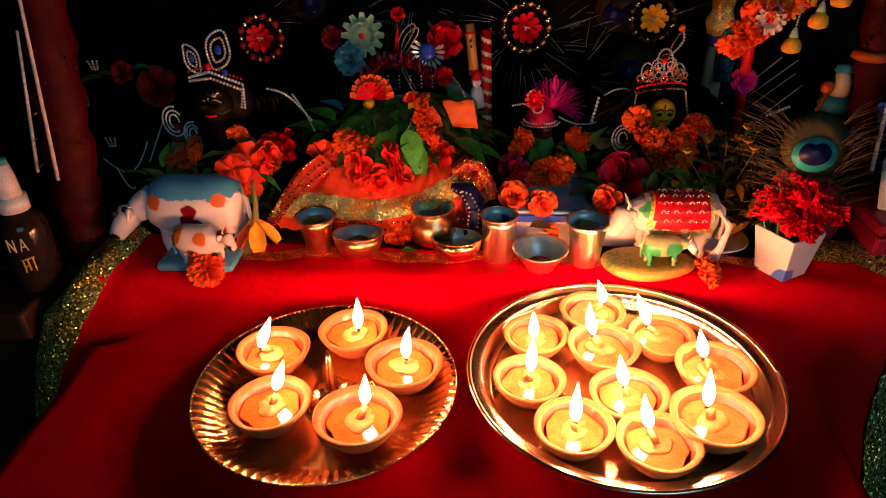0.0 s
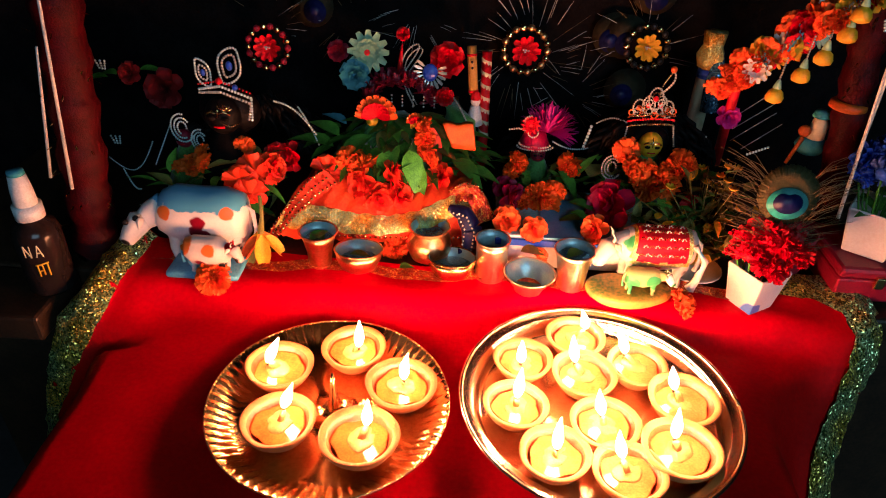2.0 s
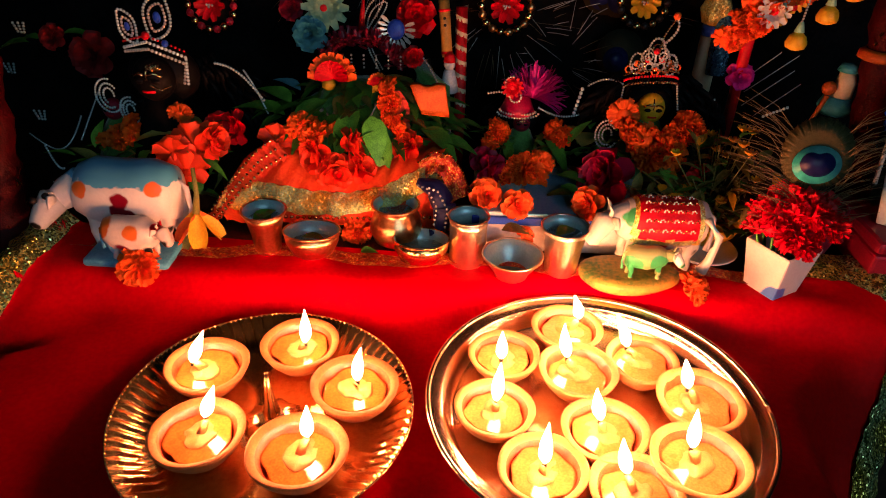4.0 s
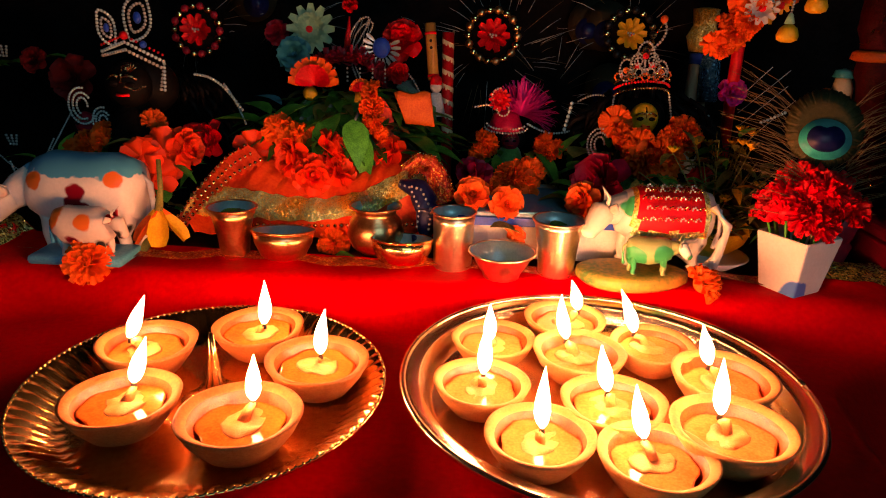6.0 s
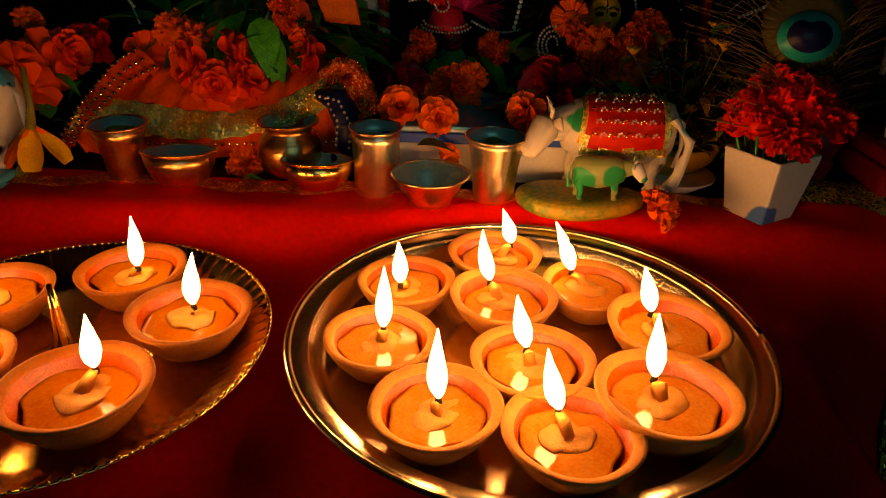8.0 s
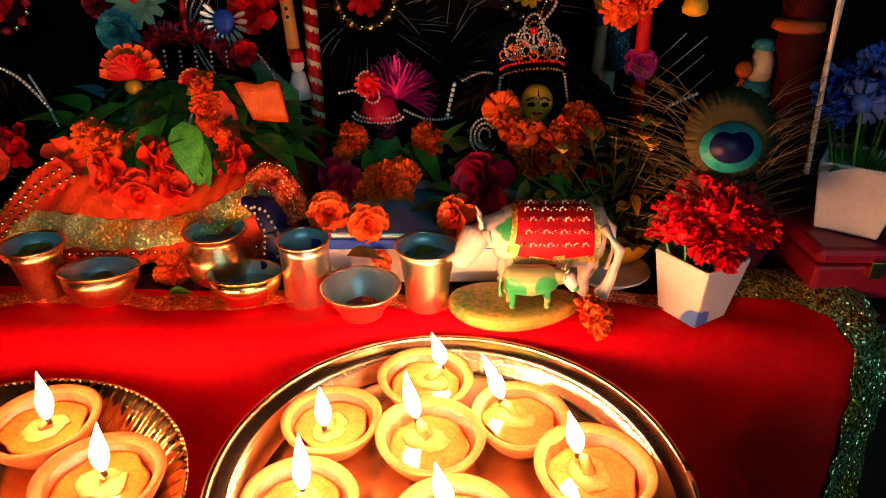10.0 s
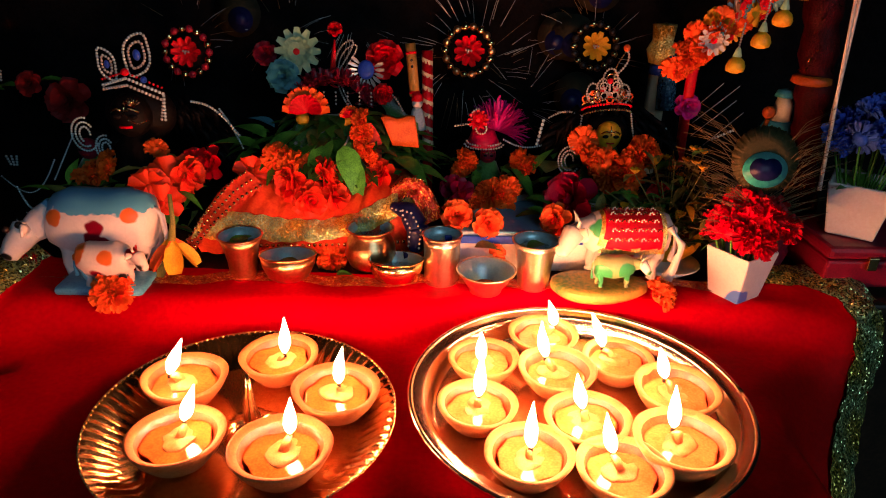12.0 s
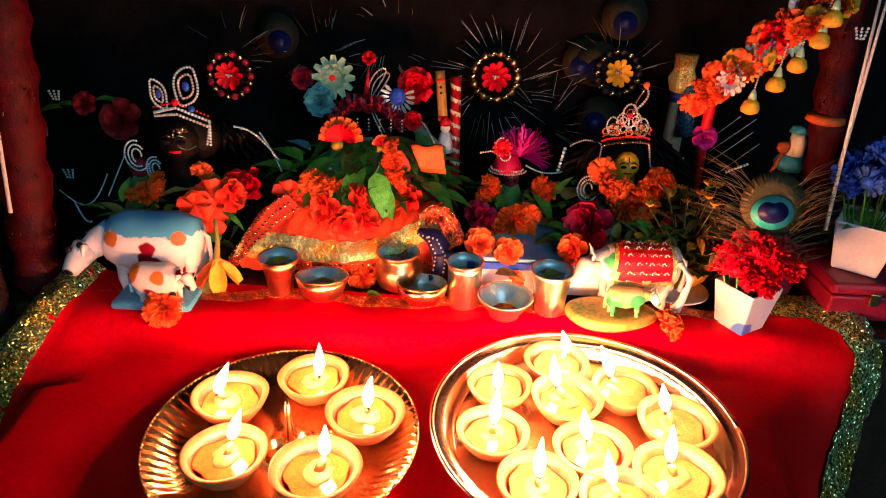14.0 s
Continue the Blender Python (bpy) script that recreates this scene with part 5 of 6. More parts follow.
marigolds([((-0.103, 0.765, 0.133), 0.017), ((-0.087, 0.760, 0.124), 0.019), ((-0.072, 0.775, 0.121), 0.016), ((-0.036, 0.765, 0.113), 0.012), ((-0.016, 0.790, 0.168), 0.013), ((-0.017, 0.785, 0.155), 0.013), ((-0.013, 0.780, 0.143), 0.013), ((-0.010, 0.780, 0.129), 0.012), ((-0.293, 0.765, 0.113), 0.014), ((-0.277, 0.765, 0.117), 0.013), ((-0.310, 0.770, 0.105), 0.012), ((-0.233, 0.780, 0.134), 0.013), ((-0.284, 0.780, 0.123), 0.011), ((0.095, 0.810, 0.119), 0.015), ((0.093, 0.805, 0.108), 0.015)])
marigolds([((0.159, 0.820, 0.118), 0.014), ((0.168, 0.815, 0.113), 0.013), ((0.124, 0.775, 0.093), 0.018), ((0.139, 0.775, 0.099), 0.016), ((0.134, 0.770, 0.084), 0.016), ((0.113, 0.775, 0.083), 0.015), ((0.223, 0.800, 0.147), 0.017), ((0.226, 0.790, 0.131), 0.019), ((0.244, 0.780, 0.128), 0.019), ((0.265, 0.780, 0.122), 0.019), ((0.277, 0.775, 0.112), 0.016), ((0.285, 0.790, 0.140), 0.018), ((0.295, 0.795, 0.134), 0.013), ((0.250, 0.775, 0.112), 0.016), ((0.275, 0.785, 0.133), 0.016)])
for c, r, mt, lb in (((-0.084, 0.750, 0.111), 0.02, "rose", LR), ((-0.055, 0.755, 0.117), 0.019, "rose", LR), ((-0.068, 0.745, 0.096), 0.019, "rose", LR), ((-0.133, 0.775, 0.109), 0.02, "rose", LR), ((-0.098, 0.775, 0.121), 0.018, "rose", LR), ((-0.044, 0.750, 0.097), 0.016, "rose", LR), ((0.004, 0.775, 0.112), 0.017, "rose", LR),
                     ((-0.218, 0.765, 0.105), 0.025, "rose", LR), ((-0.233, 0.750, 0.104), 0.019, "rose", LR), ((-0.203, 0.775, 0.110), 0.019, "rose", LR), ((-0.181, 0.800, 0.115), 0.018, "red", LR), ((-0.201, 0.800, 0.115), 0.015, "red", LR), ((-0.221, 0.745, 0.087), 0.02, "rose", LR),
                     ((0.084, 0.725, 0.088), 0.0155, "peach", "small peach rose on the stool's edge"), ((0.115, 0.715, 0.084), 0.015, "peach", "small peach rose on the stool's edge"), ((0.184, 0.712, 0.090), 0.016, "peach", "small peach rose on the stool's edge"), ((0.123, 0.700, 0.057), 0.01, "peach", "small peach rose behind the steel vessels"),
                     ((0.088, 0.780, 0.089), 0.018, "magenta", "deep magenta rose beside the small idol"), ((0.082, 0.790, 0.094), 0.014, "magenta", "deep magenta rose beside the small idol"), ((0.210, 0.765, 0.091), 0.03, "magenta", "large deep magenta rose on the stool"), ((0.300, 0.760, 0.102), 0.012, "red", "small red rose among dry twigs")):
    flower("rose", "rose", c, r, rnd.uniform(45, 85), rnd.uniform(-20, 20), rnd.uniform(0, 360), mt, lb, group="roses round the idols")
LC = "ruffled orange marigold head lying on the red cloth"
flower("marigold", "marigold", (-0.240, 0.648, 0.035), 0.0205, 60, 0, 30, "marigold", LC)
flower("marigold", "marigold", (0.275, 0.647, 0.040), 0.017, 55, 10, 80, "marigold", LC)
flower("marigold", "marigold", (-0.047, 0.735, 0.031), 0.016, 75, 0, 10, "marigold", LC)
flower("marigold", "marigold", (-0.345, 0.70, 0.035), 0.014, 30, 0, 0, "red", "dark red blossom beside the cow")

# single leaves

def loose_leaves(entries):
    """Single leaves: base, heading, rise, length, width, kind."""
    for c, az, el, ln, w, mt in entries:
        tagged(part("leaf", leaf(bmesh.new(), c, radians(az), radians(el), ln * 0.95, w * 1.1), M[mt]), "single glossy green leaf tucked among the offerings" if mt == "leaf" else "single olive dry leaf tucked among the offerings", "leaf", "loose leaves")


loose_leaves([((-0.129, 0.800, 0.131), 170, 20, 0.06, 0.026, "leaf"), ((-0.101, 0.790, 0.126), 200, -5, 0.055, 0.022, "leaf"), ((-0.086, 0.800, 0.140), 230, -20, 0.06, 0.024, "leaf"), ((-0.048, 0.785, 0.119), 250, -30, 0.05, 0.022, "leaf"), ((-0.039, 0.775, 0.118), 250, -35, 0.034, 0.016, "leaf"), ((-0.017, 0.770, 0.127), 255, -60, 0.05, 0.016, "leaf"), ((0.003, 0.790, 0.123), 20, 10, 0.05, 0.024, "leaf"), ((0.013, 0.785, 0.112), 10, -15, 0.05, 0.02, "leaf"), ((0.008, 0.800, 0.130), 30, 5, 0.04, 0.02, "leaf"), ((0.019, 0.790, 0.099), 350, -20, 0.04, 0.018, "leaf"), ((-0.124, 0.810, 0.141), 150, 25, 0.05, 0.022, "leaf"), ((-0.075, 0.790, 0.130), 300, -35, 0.055, 0.022, "leaf")])
loose_leaves([((-0.049, 0.790, 0.138), 320, -15, 0.05, 0.02, "leaf"), ((-0.118, 0.830, 0.148), 160, 30, 0.035, 0.016, "teal"), ((-0.079, 0.785, 0.155), 215, -15, 0.06, 0.028, "leaf"), ((-0.062, 0.775, 0.143), 195, -25, 0.06, 0.026, "leaf"), ((-0.047, 0.780, 0.149), 235, -35, 0.06, 0.026, "leaf"), ((-0.034, 0.775, 0.144), 290, -40, 0.05, 0.024, "leaf"), ((-0.071, 0.770, 0.128), 330, -20, 0.05, 0.022, "leaf"), ((0.016, 0.790, 0.127), 330, -10, 0.05, 0.026, "leaf"), ((0.032, 0.790, 0.114), 350, 5, 0.045, 0.024, "leaf"), ((0.024, 0.810, 0.134), 15, 15, 0.04, 0.022, "leaf"), ((-0.183, 0.800, 0.122), 190, 10, 0.04, 0.018, "leaf"), ((-0.217, 0.790, 0.117), 150, 15, 0.045, 0.018, "dryleaf")])
loose_leaves([((-0.274, 0.770, 0.102), 190, -10, 0.045, 0.018, "leaf"), ((-0.238, 0.775, 0.115), 200, 10, 0.05, 0.016, "dryleaf"), ((-0.260, 0.770, 0.106), 340, 15, 0.05, 0.014, "leaf"), ((0.110, 0.810, 0.113), 160, -10, 0.035, 0.016, "leaf"), ((0.147, 0.810, 0.111), 330, -30, 0.045, 0.022, "leaf"), ((0.143, 0.800, 0.104), 10, -25, 0.04, 0.018, "leaf"), ((0.159, 0.770, 0.090), 340, 10, 0.04, 0.018, "leaf"), ((0.161, 0.755, 0.085), 350, -10, 0.04, 0.018, "leaf"), ((0.185, 0.800, 0.110), 60, 30, 0.03, 0.022, "dryleaf"), ((0.173, 0.810, 0.116), 100, 20, 0.03, 0.022, "dryleaf"), ((0.096, 0.770, 0.076), 190, 5, 0.035, 0.014, "leaf"), ((0.172, 0.740, 0.084), 170, 5, 0.03, 0.014, "leaf")])
loose_leaves([((0.262, 0.770, 0.102), 300, -10, 0.045, 0.016, "leaf"), ((0.243, 0.770, 0.098), 250, -40, 0.04, 0.01, "dryleaf"), ((0.304, 0.790, 0.119), 20, 20, 0.045, 0.018, "leaf"), ((0.299, 0.770, 0.104), 340, 10, 0.05, 0.018, "leaf"), ((0.101, 0.690, 0.068), 10, 5, 0.032, 0.018, "dryleaf"), ((-0.036, 0.690, 0.035), 20, 8, 0.018, 0.012, "leaf"), ((-0.211, 0.660, 0.020), 0, 6, 0.05, 0.008, "dryleaf"), ((-0.185, 0.665, 0.024), 10, 10, 0.025, 0.012, "dryleaf"), ((-0.208, 0.680, 0.031), 60, 60, 0.03, 0.012, "dryleaf"), ((-0.289, 0.650, 0.014), 0, 10, 0.03, 0.012, "leaf"), ((-0.283, 0.648, 0.008), 20, 10, 0.022, 0.012, "leaf")])

# yellow lily bud beside the cow
lily = empty("lily_bud", (-0.194, 0.690, 0.071), 0, 0, 0)
tagged(lily, "yellow and orange lily bud on a green stalk", "flower")
for k in range(5):
    part("petal", petal(bmesh.new(), turn(radians(72 * k), radians(-62)), 0.034, 0.02, 0.4, 0.12, nu=5, nv=4), M["peach" if k % 2 else "yellow"], lily)
part("stalk", loft([(0, 0, 0.0), (0.003, 0.002, 0.02), (0.002, 0.006, 0.045)], [0.004, 0.0025, 0.002], 8), M["dryleaf"], lily)

# dry twigs and leaves in a yellow bowl
tw = empty("dry_bouquet", (0.315, 0.755, ZB))
tagged(tw, "dry olive twigs and leaves in a yellow bowl", "plant")
part("bowl", lathe([(0.001, 0.0), (0.018, 0.0), (0.032, 0.016), (0.037, 0.03), (0.035, 0.03), (0.016, 0.004), (0.001, 0.003)], 24), M["yellow"], tw)
bm, bl, bf = bmesh.new(), bmesh.new(), bmesh.new()
rnd = random.Random(33)
for i in range(60):
    a, e = rnd.uniform(0, 6.28), rnd.uniform(0.25, 1.45)
    d = Vector((math.cos(a) * math.cos(e) * 1.1, 0.7 * math.sin(a) * math.cos(e), math.sin(e)))
    ln = rnd.uniform(0.05, 0.105)
    p0 = Vector((0, 0, 0.02))
    loft([p0, p0 + d * ln * 0.5 + Vector((0, 0, 0.004)), p0 + d * ln], [0.0011, 0.0009, 0.0005], 4, bm)
    for k in range(5):
        q = p0 + d * ln * rnd.uniform(0.35, 1.0)
        leaf(bl, q, rnd.uniform(0, 6.28), rnd.uniform(-0.6, 0.9), rnd.uniform(0.014, 0.026), rnd.uniform(0.006, 0.012), mi=0 if rnd.random() < 0.6 else (1 if rnd.random() < 0.6 else 2))
    if i % 4 == 0:
        for k in range(6):
            petal(bf, turn(k * 1.05, 0.5, p0 + d * ln), 0.008, 0.005, 0.3, 0.2, nu=2)
tagged(part("twig_mass", bm, M["dryleaf"], tw), kind="stuff")
tagged(part("foliage", bl, [M["dryleaf"], M["leaf"], M["yellow"]], tw), kind="stuff")
tagged(part("tiny_blossom_mass", bf, M["yellow"], tw), kind="stuff")
bl = bmesh.new()
for i in range(70):
    leaf(bl, (rnd.uniform(-0.34, -0.2), rnd.uniform(0.74, 0.83), rnd.uniform(ZB + 0.005, 0.105)), rnd.uniform(0, 6.28), rnd.uniform(-0.5, 1.0), rnd.uniform(0.02, 0.04), rnd.uniform(0.008, 0.016), mi=0 if rnd.random() < 0.7 else 1)
tagged(part("leaf_heap", bl, [M["leaf"], M["dryleaf"]]), "heap of dark leaves behind the white cow", "leaves", kind="stuff")
bl = bmesh.new()
for i in range(80):
    leaf(bl, (rnd.uniform(0.08, 0.29), rnd.uniform(0.79, 0.85), rnd.uniform(0.08, 0.115)), rnd.uniform(0, 6.28), rnd.uniform(-0.5, 1.0), rnd.uniform(0.018, 0.035), rnd.uniform(0.008, 0.014), mi=0 if rnd.random() < 0.75 else 1)
tagged(part("leaf_heap", bl, [M["leaf"], M["dryleaf"]]), "heap of dark leaves round the idols' feet", "leaves", kind="stuff")
bl = bmesh.new()
for i in range(110):
    a, q = rnd.uniform(math.pi * 0.95, math.pi * 2.05), rnd.uniform(0.15, 1.0)
    p = (-0.05 + 0.105 * q * math.cos(a), 0.835 + 0.062 * q * math.sin(a), 0.112 + 0.05 * (1 - q * q) + rnd.uniform(-0.004, 0.008))
    leaf(bl, p, a + rnd.uniform(-0.9, 0.9), rnd.uniform(-0.5, 0.5), rnd.uniform(0.02, 0.038), rnd.uniform(0.01, 0.018), mi=0 if rnd.random() < 0.85 else 1)
tagged(part("leaf_heap", bl, [M["leaf"], M["dryleaf"]]), "heap of fresh green leaves round the central idols", "leaves", kind="stuff")
bm = lathe([(0.001, 0), (0.022, 0), (0.027, 0.02), (0.024, 0.024), (0.026, 0.028), (0.031, 0.055), (0.028, 0.055), (0.02, 0.006), (0.001, 0.005)], 24, centre=(0.415, 0.745, ZB))
tagged(part("maroon_pot", bm, M["maroon"]), "dark maroon clay pot behind the white one", "pot")

# ---- ornaments on the backdrop ----
WALL = 0.985


def medallion(c, r, inner, beads_a, beads_b, label):
    th = empty("wall_medallion", c, 0, 82)
    tagged(th, label, "ornament", "flower medallions on the backdrop")
    part("backing", lathe([(0.001, -0.004), (r * 0.8, -0.004), (r * 0.8, -0.002), (0.001, -0.002)], 28), M["black"], th)
    shared = None
    for i in range(10):
        if shared is None:
            ob = part("petal", petal(bmesh.new(), Matrix(), r * 0.62, r * 0.3, 0.3, 0.15, nu=4, nv=3, tip=0.6), M[inner], th)
            shared = ob.data
        else:
            ob = new("petal", shared)
            ob.parent = th
        ob.matrix_basis = turn(2 * math.pi * i / 10, radians(12 + 10 * (i % 2)))
    for i in range(18):
        a = 2 * math.pi * i / 18
        bm = bmesh.new()
        ball(bm, (r * 0.86 * math.cos(a), r * 0.86 * math.sin(a), 0.002), r * (0.17 if i % 2 else 0.15), 1, 1, 0.7, u=8, v=6)
        part("bead", bm, M[beads_a if i % 2 else beads_b], th)
    bm = bmesh.new()
    bead_row(bm, [(0.1 * r, 0, r * 0.2), (-0.1 * r, 0.03 * r, r * 0.2), (0, -0.1 * r, r * 0.2)], r * 0.05)
    part("stamen", bm, M["pearl"], th)
    part("pin", loft([(0, 0, -0.004), (0, (WALL - c[1]) * 0.0, -(WALL - c[1]) - 0.004)], 0.0015, 6), M["steel"], th)


for c, r, inner, a, b, lb in (((0.101, 0.935, 0.220), 0.033, "red", "goldbead", "copper", "round medallion with a red flower and crystal beads"), ((-0.228, 0.900, 0.217), 0.03, "red", "goldbead", "maroon", "round medallion with a red flower and dark beads"), ((0.260, 0.955, 0.226), 0.031, "yellow", "goldbead", "dark", "round medallion with a yellow flower and dark beads")):
    flower("daisy", "pin_flower", (c[0], c[1], c[2] - 0.0), r * 0.4, 82, 0, 20, inner, "small cloth flower at the medallion's heart", "flower")
    medallion(c, r, inner, a, b, lb)
flower("daisy", "mint_flower", (-0.097, 0.890, 0.222), 0.027, 80, 0, 0, "mint", "pale mint cloth daisy with a red centre")
flower("daisy", "mint_flower", (-0.099, 0.885, 0.222), 0.018, 80, 0, 14, "mint", "pale mint cloth daisy with a red centre")
flower("rose", "teal_rose", (-0.113, 0.875, 0.196), 0.018, 75, 0, 0, "teal", "teal blue cloth rose")
flower("rose", "brown_rose", (-0.138, 0.900, 0.217), 0.013, 75, 0, 0, "maroon", "dark maroon cloth rose")
flower("rose", "red_rose", (0.001, 0.900, 0.213), 0.021, 70, 0, 0, "red", "dark red cloth rose on the backdrop")
flower("rose", "red_brooch", (0.002, 0.850, 0.183), 0.011, 80, 0, 0, "red", "small red brooch ringed with crystals")
x, y, z = (-0.018, 0.870, 0.206)
br = empty("blue_brooch", (x, y, z), 0, 80)
tagged(br, "oval blue brooch with white petals", "brooch")
bm = bmesh.new()
ball(bm, (0, 0, 0.003), 0.0095, 1, 1.15, 0.5, u=14, v=10)
part("stone", bm, M["cobalt"], br, "glossy cobalt blue stone")
for i in range(13):
    a = radians(140 + 240 * i / 12)
    part("petal", petal(bmesh.new(), turn(a, 0.15, (0.01 * math.cos(a), 0.011 * math.sin(a), 0.001)), 0.011, 0.005, 0.3, 0.1, nu=2), M["pearl"], br)
bm = bmesh.new()
x, y, z = (-0.054, 0.880, 0.202)
bead_row(bm, [(x + 0.004 + 0.005 * s + 0.014 * math.sin(2.6 * s), y, z + 0.065 * math.sin(0.5 + 1.2 * s) - 0.03) for s in [i / 20 * 2.4 for i in range(21)]], 0.0013, 0)
bead_row(bm, [(x + 0.008 + 0.005 * s + 0.014 * math.sin(2.6 * s), y, z + 0.06 * math.sin(0.5 + 1.2 * s) - 0.03) for s in [i / 20 * 2.4 for i in range(21)]], 0.0011, 0)
loft([(x - 0.004, y, z - 0.005), (x - 0.002, y, z + 0.015), (x, y, z + 0.035)], [0.004, 0.003, 0.001], 8, bm, 1)
for dx in (-0.006, 0.0, 0.006):
    ball(bm, (x + dx, y - 0.002, z - 0.008), 0.0028, 1, 0.6, 1.4, mi=0)
tagged(part("peacock_ornament", bm, [M["pearl"], M["red"]]), "pearl-outlined peacock ornament with a red body", "ornament")
flower("rose", "red_bud", (x + 0.001, y, z + 0.046), 0.008, 60, 0, 0, "red", "small red bud over the peacock ornament")

# flute, little doll and striped pole
a, b = Vector((0.031, 0.900, 0.232)), Vector((0.037, 0.890, 0.173))
fl = empty("bamboo_flute", (0, 0, 0))
tagged(fl, "orange bamboo flute standing against the backdrop", "flute")
part("tube", loft([a, a.lerp(b, 0.5), b], 0.006, 14), M["bamboo"], fl)
for q in (0.15, 0.9):
    p = a.lerp(b, q)
    part("band", loft([p, p + (b - a) * 0.05], 0.0065, 14), M["red"], fl)
for q in (0.3, 0.42):
    bm = bmesh.new()
    ball(bm, a.lerp(b, q) + Vector((0, -0.0055, 0)), 0.0018, u=8, v=6)
    part("finger_hole", bm, M["dark"], fl)
c = Vector((0.040, 0.885, 0.135))
bm = bmesh.new()
lathe([(0.001, 0), (0.011, 0), (0.009, 0.012), (0.006, 0.024), (0.001, 0.026)], 16, bm, 1, c)
ball(bm, c + Vector((0, -0.001, 0.031)), 0.0065, mi=0, u=12, v=10)
lathe([(0.001, 0.034), (0.007, 0.034), (0.006, 0.041), (0.001, 0.045)], 14, bm, 2, c)
loft([c + Vector((0, 0.004, -0.0)), c + Vector((0, 0.004, -0.1 + 0.0))], 0.003, 6, bm, 3)
tagged(part("small_doll", bm, [M["white"], M["plastic"], M["red"], M["black"]]), "tiny white doll with a red cap", "doll")
a, b = Vector((0.051, 0.910, 0.223)), Vector((0.053, 0.900, 0.113))
pl = empty("striped_pole", (0, 0, 0))
tagged(pl, "thin red pole wound with a pale gold ribbon", "pole")
part("core", loft([a, b, Vector((b.x, b.y, ZB))], 0.0065, 12), M["red"], pl)
n = 60
ribbon = []
for i in range(n + 1):
    p = a.lerp(b, i / n)
    t = i / n * 2 * math.pi * 7
    ribbon.append([p + Vector((0.0069 * math.cos(t), 0.0069 * math.sin(t), dz)) for dz in (-0.0028, 0.0028)])
part("ribbon", cloth_grid(bmesh.new(), ribbon), M["cream"], pl, "pale gold ribbon")

# feather sprays behind
for c, n, ln, seed in (((0.105, 0.965, 0.205), 46, 0.085, 1), ((-0.132, 0.965, 0.233), 22, 0.06, 2), ((-0.252, 0.965, 0.229), 14, 0.06, 3), ((0.257, 0.968, 0.224), 20, 0.07, 4), ((0.168, 0.960, 0.156), 26, 0.06, 5), ((-0.037, 0.970, 0.257), 18, 0.06, 6)):
    rnd = random.Random(seed)
    bm = bmesh.new()
    for i in range(n):
        a = rnd.uniform(0, 6.28)
        q = rnd.uniform(0.4, 0.7) * ln
        l2 = ln * rnd.uniform(0.75, 1.15)
        p, e = Vector((c[0] + q * math.cos(a), c[1], c[2] + q * math.sin(a))), Vector((c[0] + l2 * math.cos(a + 0.1), c[1] + rnd.uniform(-0.008, 0.008), c[2] + l2 * math.sin(a + 0.1)))
        loft([p, p.lerp(e, 0.5) + Vector((0, -0.002, 0.001)), e], [0.00035, 0.0003, 0.00015], 3, bm, 0 if rnd.random() < 0.6 else 1)
    tagged(part("feather_spray", bm, [M["stick"], M["barb"]]), "spray of thin feather barbs on the backdrop", "feather", kind="stuff")
for c in ((0.262, 0.968, 0.291), (-0.183, 0.968, 0.252), (0.235, 0.968, 0.231), (0.243, 0.965, 0.161), (0.217, 0.970, 0.233)):
    th = empty("dark_feather_eye", c, 0, 85, random.Random(int(c[0] * 1000)).uniform(-30, 30))
    tagged(th, "dim peacock feather eye on the black backdrop", "feather", "feather eyes on the backdrop")
    part("vane", lathe([(0.001, -0.001), (0.024, -0.0005), (0.029, 0), (0.001, 0.0006)], 28, ripple=lambda a, k: 1 + 0.1 * math.sin(a)), M["eye_dim"], th)
    part("teal_ring", lathe([(0.001, 0.0007), (0.015, 0.0008), (0.0155, 0.0012), (0.001, 0.0016)], 24, centre=(0, -0.006, 0)), M["eye_navy"], th)
    part("navy_heart", lathe([(0.001, 0.0017), (0.009, 0.0018), (0.0095, 0.0022), (0.001, 0.0026)], 20, centre=(0, -0.006, 0)), M["eye_navy"], th)

